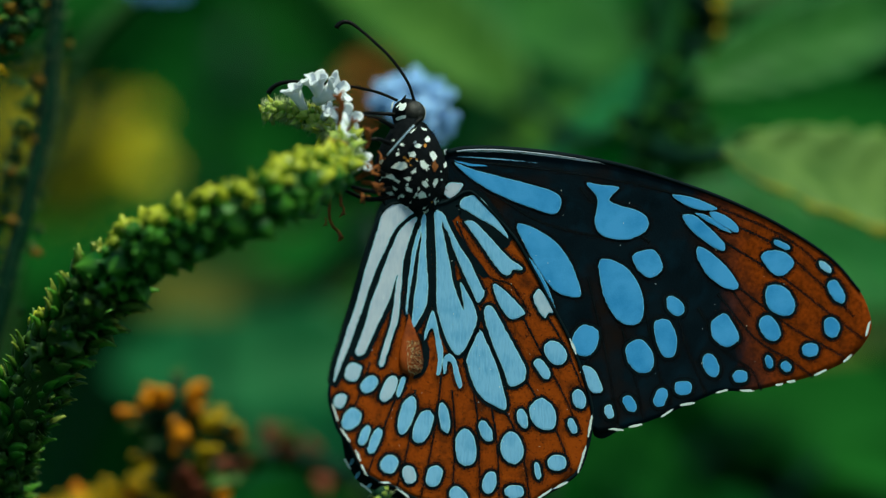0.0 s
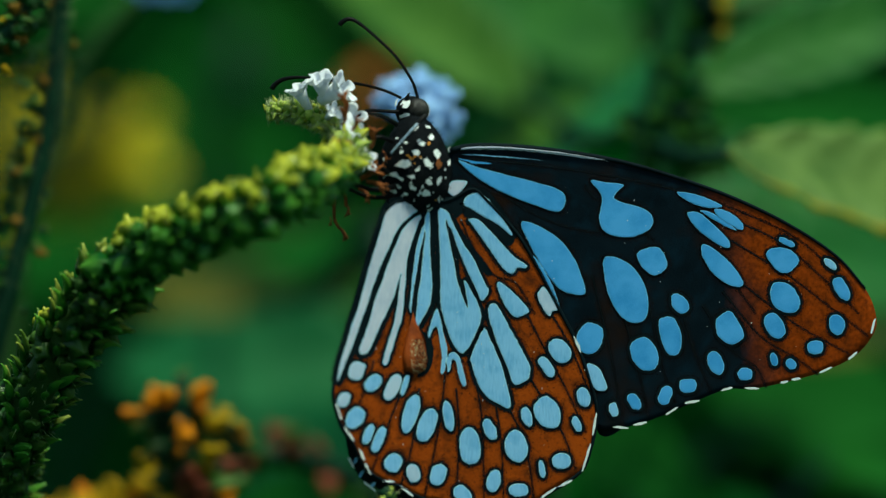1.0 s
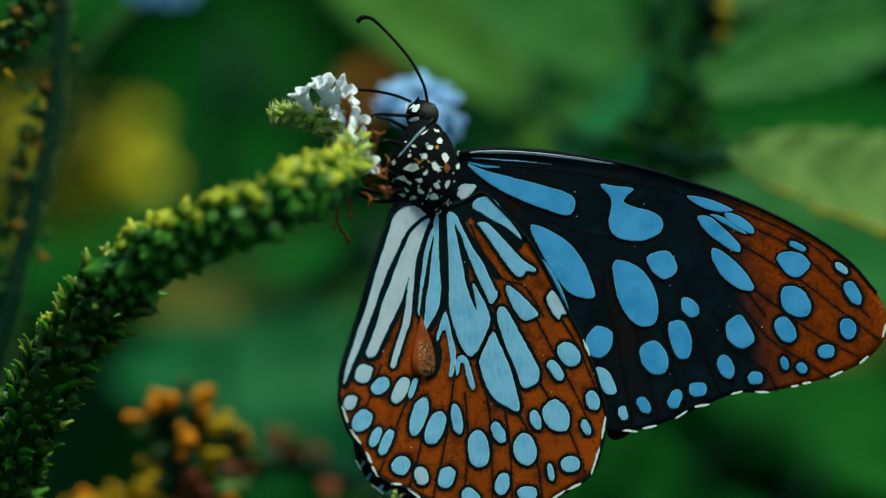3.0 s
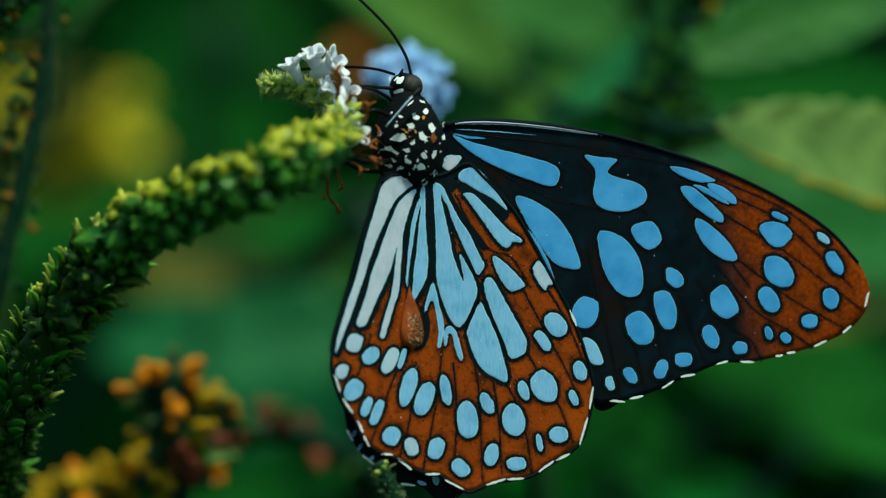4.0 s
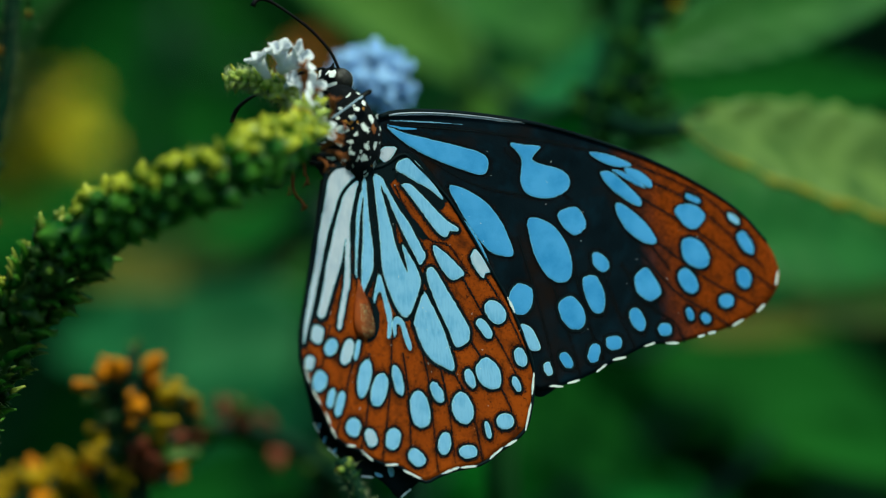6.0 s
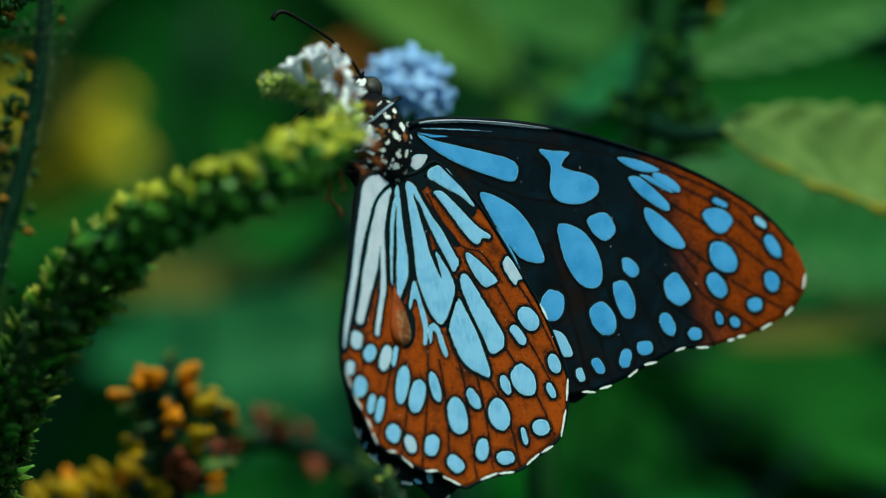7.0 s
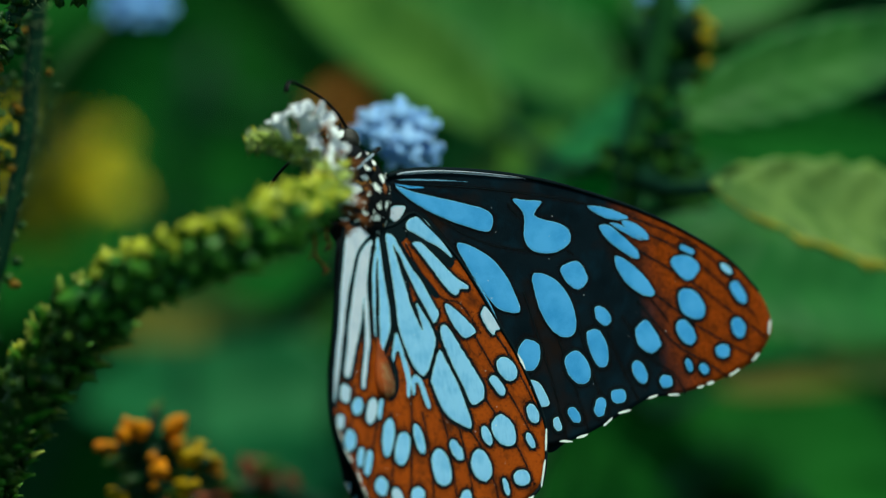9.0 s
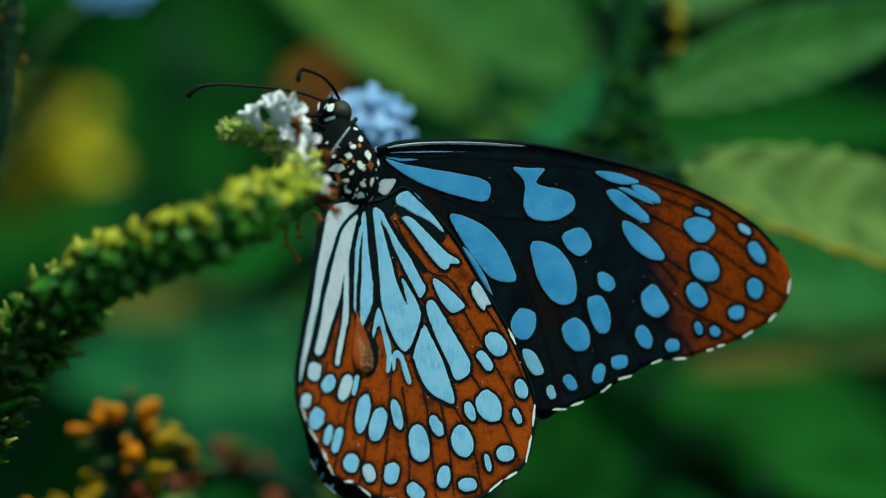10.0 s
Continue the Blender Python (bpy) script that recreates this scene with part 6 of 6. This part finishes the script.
    for k in range(250):
        base = Vector((-53.4, 300, 15.0)) + Vector((rng.gauss(0, 4.9), rng.uniform(-14, 10), rng.gauss(0, 2.4)))
        if k > 130:
            base += Vector((-5.5 + rng.gauss(0, 4.0), 0, -4.0 + rng.gauss(0, 2.5)))
        out = Vector((rng.gauss(0, 1), 0.3 * rng.gauss(0, 1), rng.gauss(-0.3, 0.6))).normalized()
        leaf(plant, base, base + out * rng.uniform(4.5, 7.0), rng.uniform(3.6, 5.0), (rng.gauss(0, 0.3), -0.7, 0.75), LEAF_YELLOW if k % 6 else LEAF_OLIVE, None, "small yellowing leaf", root=base - out * 3, rows=8, cols=5)


def build_understory():
    """Shaded plants between the near growth and the thicket."""
    rng = random.Random(51)
    for x, y, label in ((-95, 400, "shaded plant with broad dull green leaves"), (-15, 440, "tall shaded plant with broad green leaves"), (70, 350, "shaded plant with large overlapping green leaves"), (140, 480, "shaded plant with drooping green leaves")):
        plant = thing("leafy_plant", (x, y, GROUND_Z - 5), label, "plant", "leafy plants")
        path = spline([(x, y, GROUND_Z - 5), (x + 8, y, -260), (x - 4, y + 5, -60), (x + 6, y, 120)], 6)
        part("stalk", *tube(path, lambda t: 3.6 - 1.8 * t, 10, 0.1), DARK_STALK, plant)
        for k in range(20):
            p = path[-1 - int((k / 20) * len(path) * 0.42)]
            a = k * 2.4 + rng.uniform(-0.4, 0.4)
            out = Vector((math.cos(a), 0.45 * math.sin(a), rng.uniform(-0.35, 0.45))).normalized()
            base = p + out * rng.uniform(8, 20)
            leaf(plant, base, base + out * rng.uniform(45, 75), rng.uniform(24, 36), (rng.gauss(0, 0.25), -0.75, 0.65), LEAF_SHADOWED if x < -90 else rng.choice([LEAF_SHADOWED, LEAF_SHADOWED, LEAF_SHADOWED, LEAF_DARK] if x < 0 else [LEAF_SHADE, LEAF_DARK, LEAF_SHADOWED, LEAF_SHADOWED]), None, "", root=p, rows=14, cols=6, waves=0.1)


def build_thicket():
    """The growth behind everything, its shade put into the leaf colour: stalks with many leaves, far out of focus."""
    rng = random.Random(77)
    bank = thing("shrub", (0.0, 900.0, GROUND_Z - 5), "dense green shrub standing behind the flower spikes, coloured dark for shade", "shrub")
    verts, faces = [], []
    trunks = []
    for k in range(62):
        x, y = (rng.uniform(-1100, 1100), rng.uniform(560, 1300)) if k < 40 else (rng.uniform(-220, 220), rng.uniform(650, 1500))
        line = spline([(x, y, GROUND_Z - 5), (x + rng.gauss(0, 30), y, -150), (x + rng.gauss(0, 60), y, 200), (x + rng.gauss(0, 90), y, 480)], 40)
        trunks.append(line)
        part("branch", *tube(line, lambda t: 7 - 5 * t, 7), DARK_STALK, bank)
    verts, faces = [], []
    for k in range(5200):
        line = rng.choice(trunks)
        p = rng.choice(line)
        a = rng.random() * 6.283
        out = Vector((math.cos(a), math.sin(a) - 0.25, rng.uniform(-0.4, 0.5))).normalized()
        base = p + out * rng.uniform(4, 90)
        v, f, s = leaf_mesh(base, base + out * rng.uniform(60, 110), rng.uniform(28, 50), (rng.gauss(0, 0.4), -0.5, 0.8), rows=5, cols=4, bend=0.2)
        o = len(verts)
        verts += v
        faces += [tuple(i + o for i in q) for q in f]
    part("foliage", verts, faces, LEAF_SHADOWED, bank, "green leaves, coloured dark for shade", kind="stuff")


build_ground()
build_thicket()
build_understory()
build_leafy_plants()
build_blue_flowers()
build_orange_spikes()
build_left_spike()
build_corner_spike()
build_lower_spike()
build_main_spike()
FLY, HINDWING, FAR_HINDWING, UPPER, LOWER, FORELEG = build_butterfly()


def motions():
    walk(FLY, [
        (0, pose(-0.00400, 0.00099, 0.00300, -0.03, 0.02, 0.11)),
        (0.5, pose(-0.00348, -0.00050, 0.00344, 1.26, 0.20, -6.06)),
        (1, pose(-0.00409, -0.00059, 0.00319, 0.56, 0.03, 0.00)),
        (1.5, pose(-0.00360, 0.00040, 0.00307, -0.41, -0.05, -4.47)),
        (2, pose(-0.00350, 0.00013, 0.00311, -0.07, 0.19, -5.57)),
        (2.2, pose(-0.00353, 0.00112, 0.00324, 1.06, 0.35, -3.90)),
        (3.3, pose(-0.00339, 0.00164, 0.00317, -0.07, 0.13, -2.39)),
        (3.5, pose(-0.00379, 0.00112, 0.00313, -2.52, -0.49, -0.20)),
        (4, pose(-0.00392, 0.00102, 0.00302, -2.97, -0.38, 0.87)),
        (4.5, pose(-0.00425, 0.00161, 0.00293, -4.35, -0.50, 1.73)),
        (5, pose(-0.00540, 0.00156, 0.00304, -5.69, -1.77, 8.43)),
        (5.5, pose(-0.00554, 0.00285, 0.00326, -4.44, -2.07, 9.26)),
        (5.7, pose(-0.00637, 0.00193, 0.00325, -5.34, -2.88, 13.08)),
        (6.8, pose(-0.00702, 0.00948, 0.00337, -6.58, -3.08, 16.40)),
        (7, pose(-0.00725, 0.01045, 0.00315, -6.28, -3.39, 16.89)),
        (7.5, pose(-0.00812, 0.00946, 0.00333, -6.36, -4.02, 21.56)),
        (8, pose(-0.00807, 0.00914, 0.00334, -6.82, -3.66, 21.35)),
        (8.5, pose(-0.00771, 0.00907, 0.00349, -6.54, -3.97, 20.46)),
        (9, pose(-0.00789, 0.00860, 0.00354, -6.71, -4.38, 21.72)),
        (9.5, pose(-0.00772, 0.00772, 0.00374, -6.13, -4.44, 20.56)),
        (9.75, pose(-0.00671, 0.00673, 0.00478, -0.26, -4.89, 13.16)),
        (10, pose(-0.00628, 0.00751, 0.00523, 2.26, -5.08, 9.99)),
    ])
    swing = lambda rx, ry, rz, out=0: pose(0, -out, 0, rx, ry, rz)
    beats = [(0, swing(0, 0, 0)), (5.7, swing(0, 0, 0)), (6.8, swing(-2.4, 0.2, 1.5, 0.0003)), (9.5, swing(-2.4, 0.2, 1.5, 0.0003)), (9.75, swing(-4.8, 1.1, 2.8, 0.0006)), (10, swing(-6.4, 1.7, 3.6, 0.0008))]
    walk(HINDWING, beats)
    walk(FAR_HINDWING, beats)
    at = UPPER.location.copy() / MM
    turn = lambda ry, rz=0, dx=0: pose((at.x + dx) * MM, at.y * MM, at.z * MM, 0, ry, rz)
    walk(UPPER, [(0, turn(-2)), (1, turn(-2)), (2.2, turn(0)), (3.3, turn(4)), (3.6, turn(4)), (4, turn(2)), (4.5, turn(1)), (5, turn(-3)), (5.5, turn(-6)), (6.8, turn(-7, 0, -0.8)), (7, turn(-9, 0, -0.9)), (7.5, turn(-15, 8, -0.6)), (8, turn(-26, 30)), (8.5, turn(-33, 38)), (9, turn(-27, 36)), (9.5, turn(-20, 34)), (9.75, turn(-27, 48)), (10, turn(-32, 58))])
    at = LOWER.location.copy() / MM
    walk(LOWER, [(0, turn(0, -16)), (2.2, turn(1, -16)), (3.3, turn(-6, -26)), (3.6, turn(-8, -27)), (4, turn(-5, -27)), (4.5, turn(-3, -28)), (5, turn(-12, -50)), (5.5, turn(-17, -52)), (6.8, turn(-22, -68)), (7.5, turn(-24, -76)), (9, turn(-26, -76)), (9.5, turn(-22, -60)), (9.75, turn(-8, -20)), (10, turn(3, 4))])
    at = FORELEG.location.copy() / MM
    walk(FORELEG, [(0, turn(0)), (4, turn(0)), (4.5, turn(2)), (5, turn(14)), (5.5, turn(17)), (6.8, turn(14)), (9.5, turn(12)), (10, turn(0))])


motions()
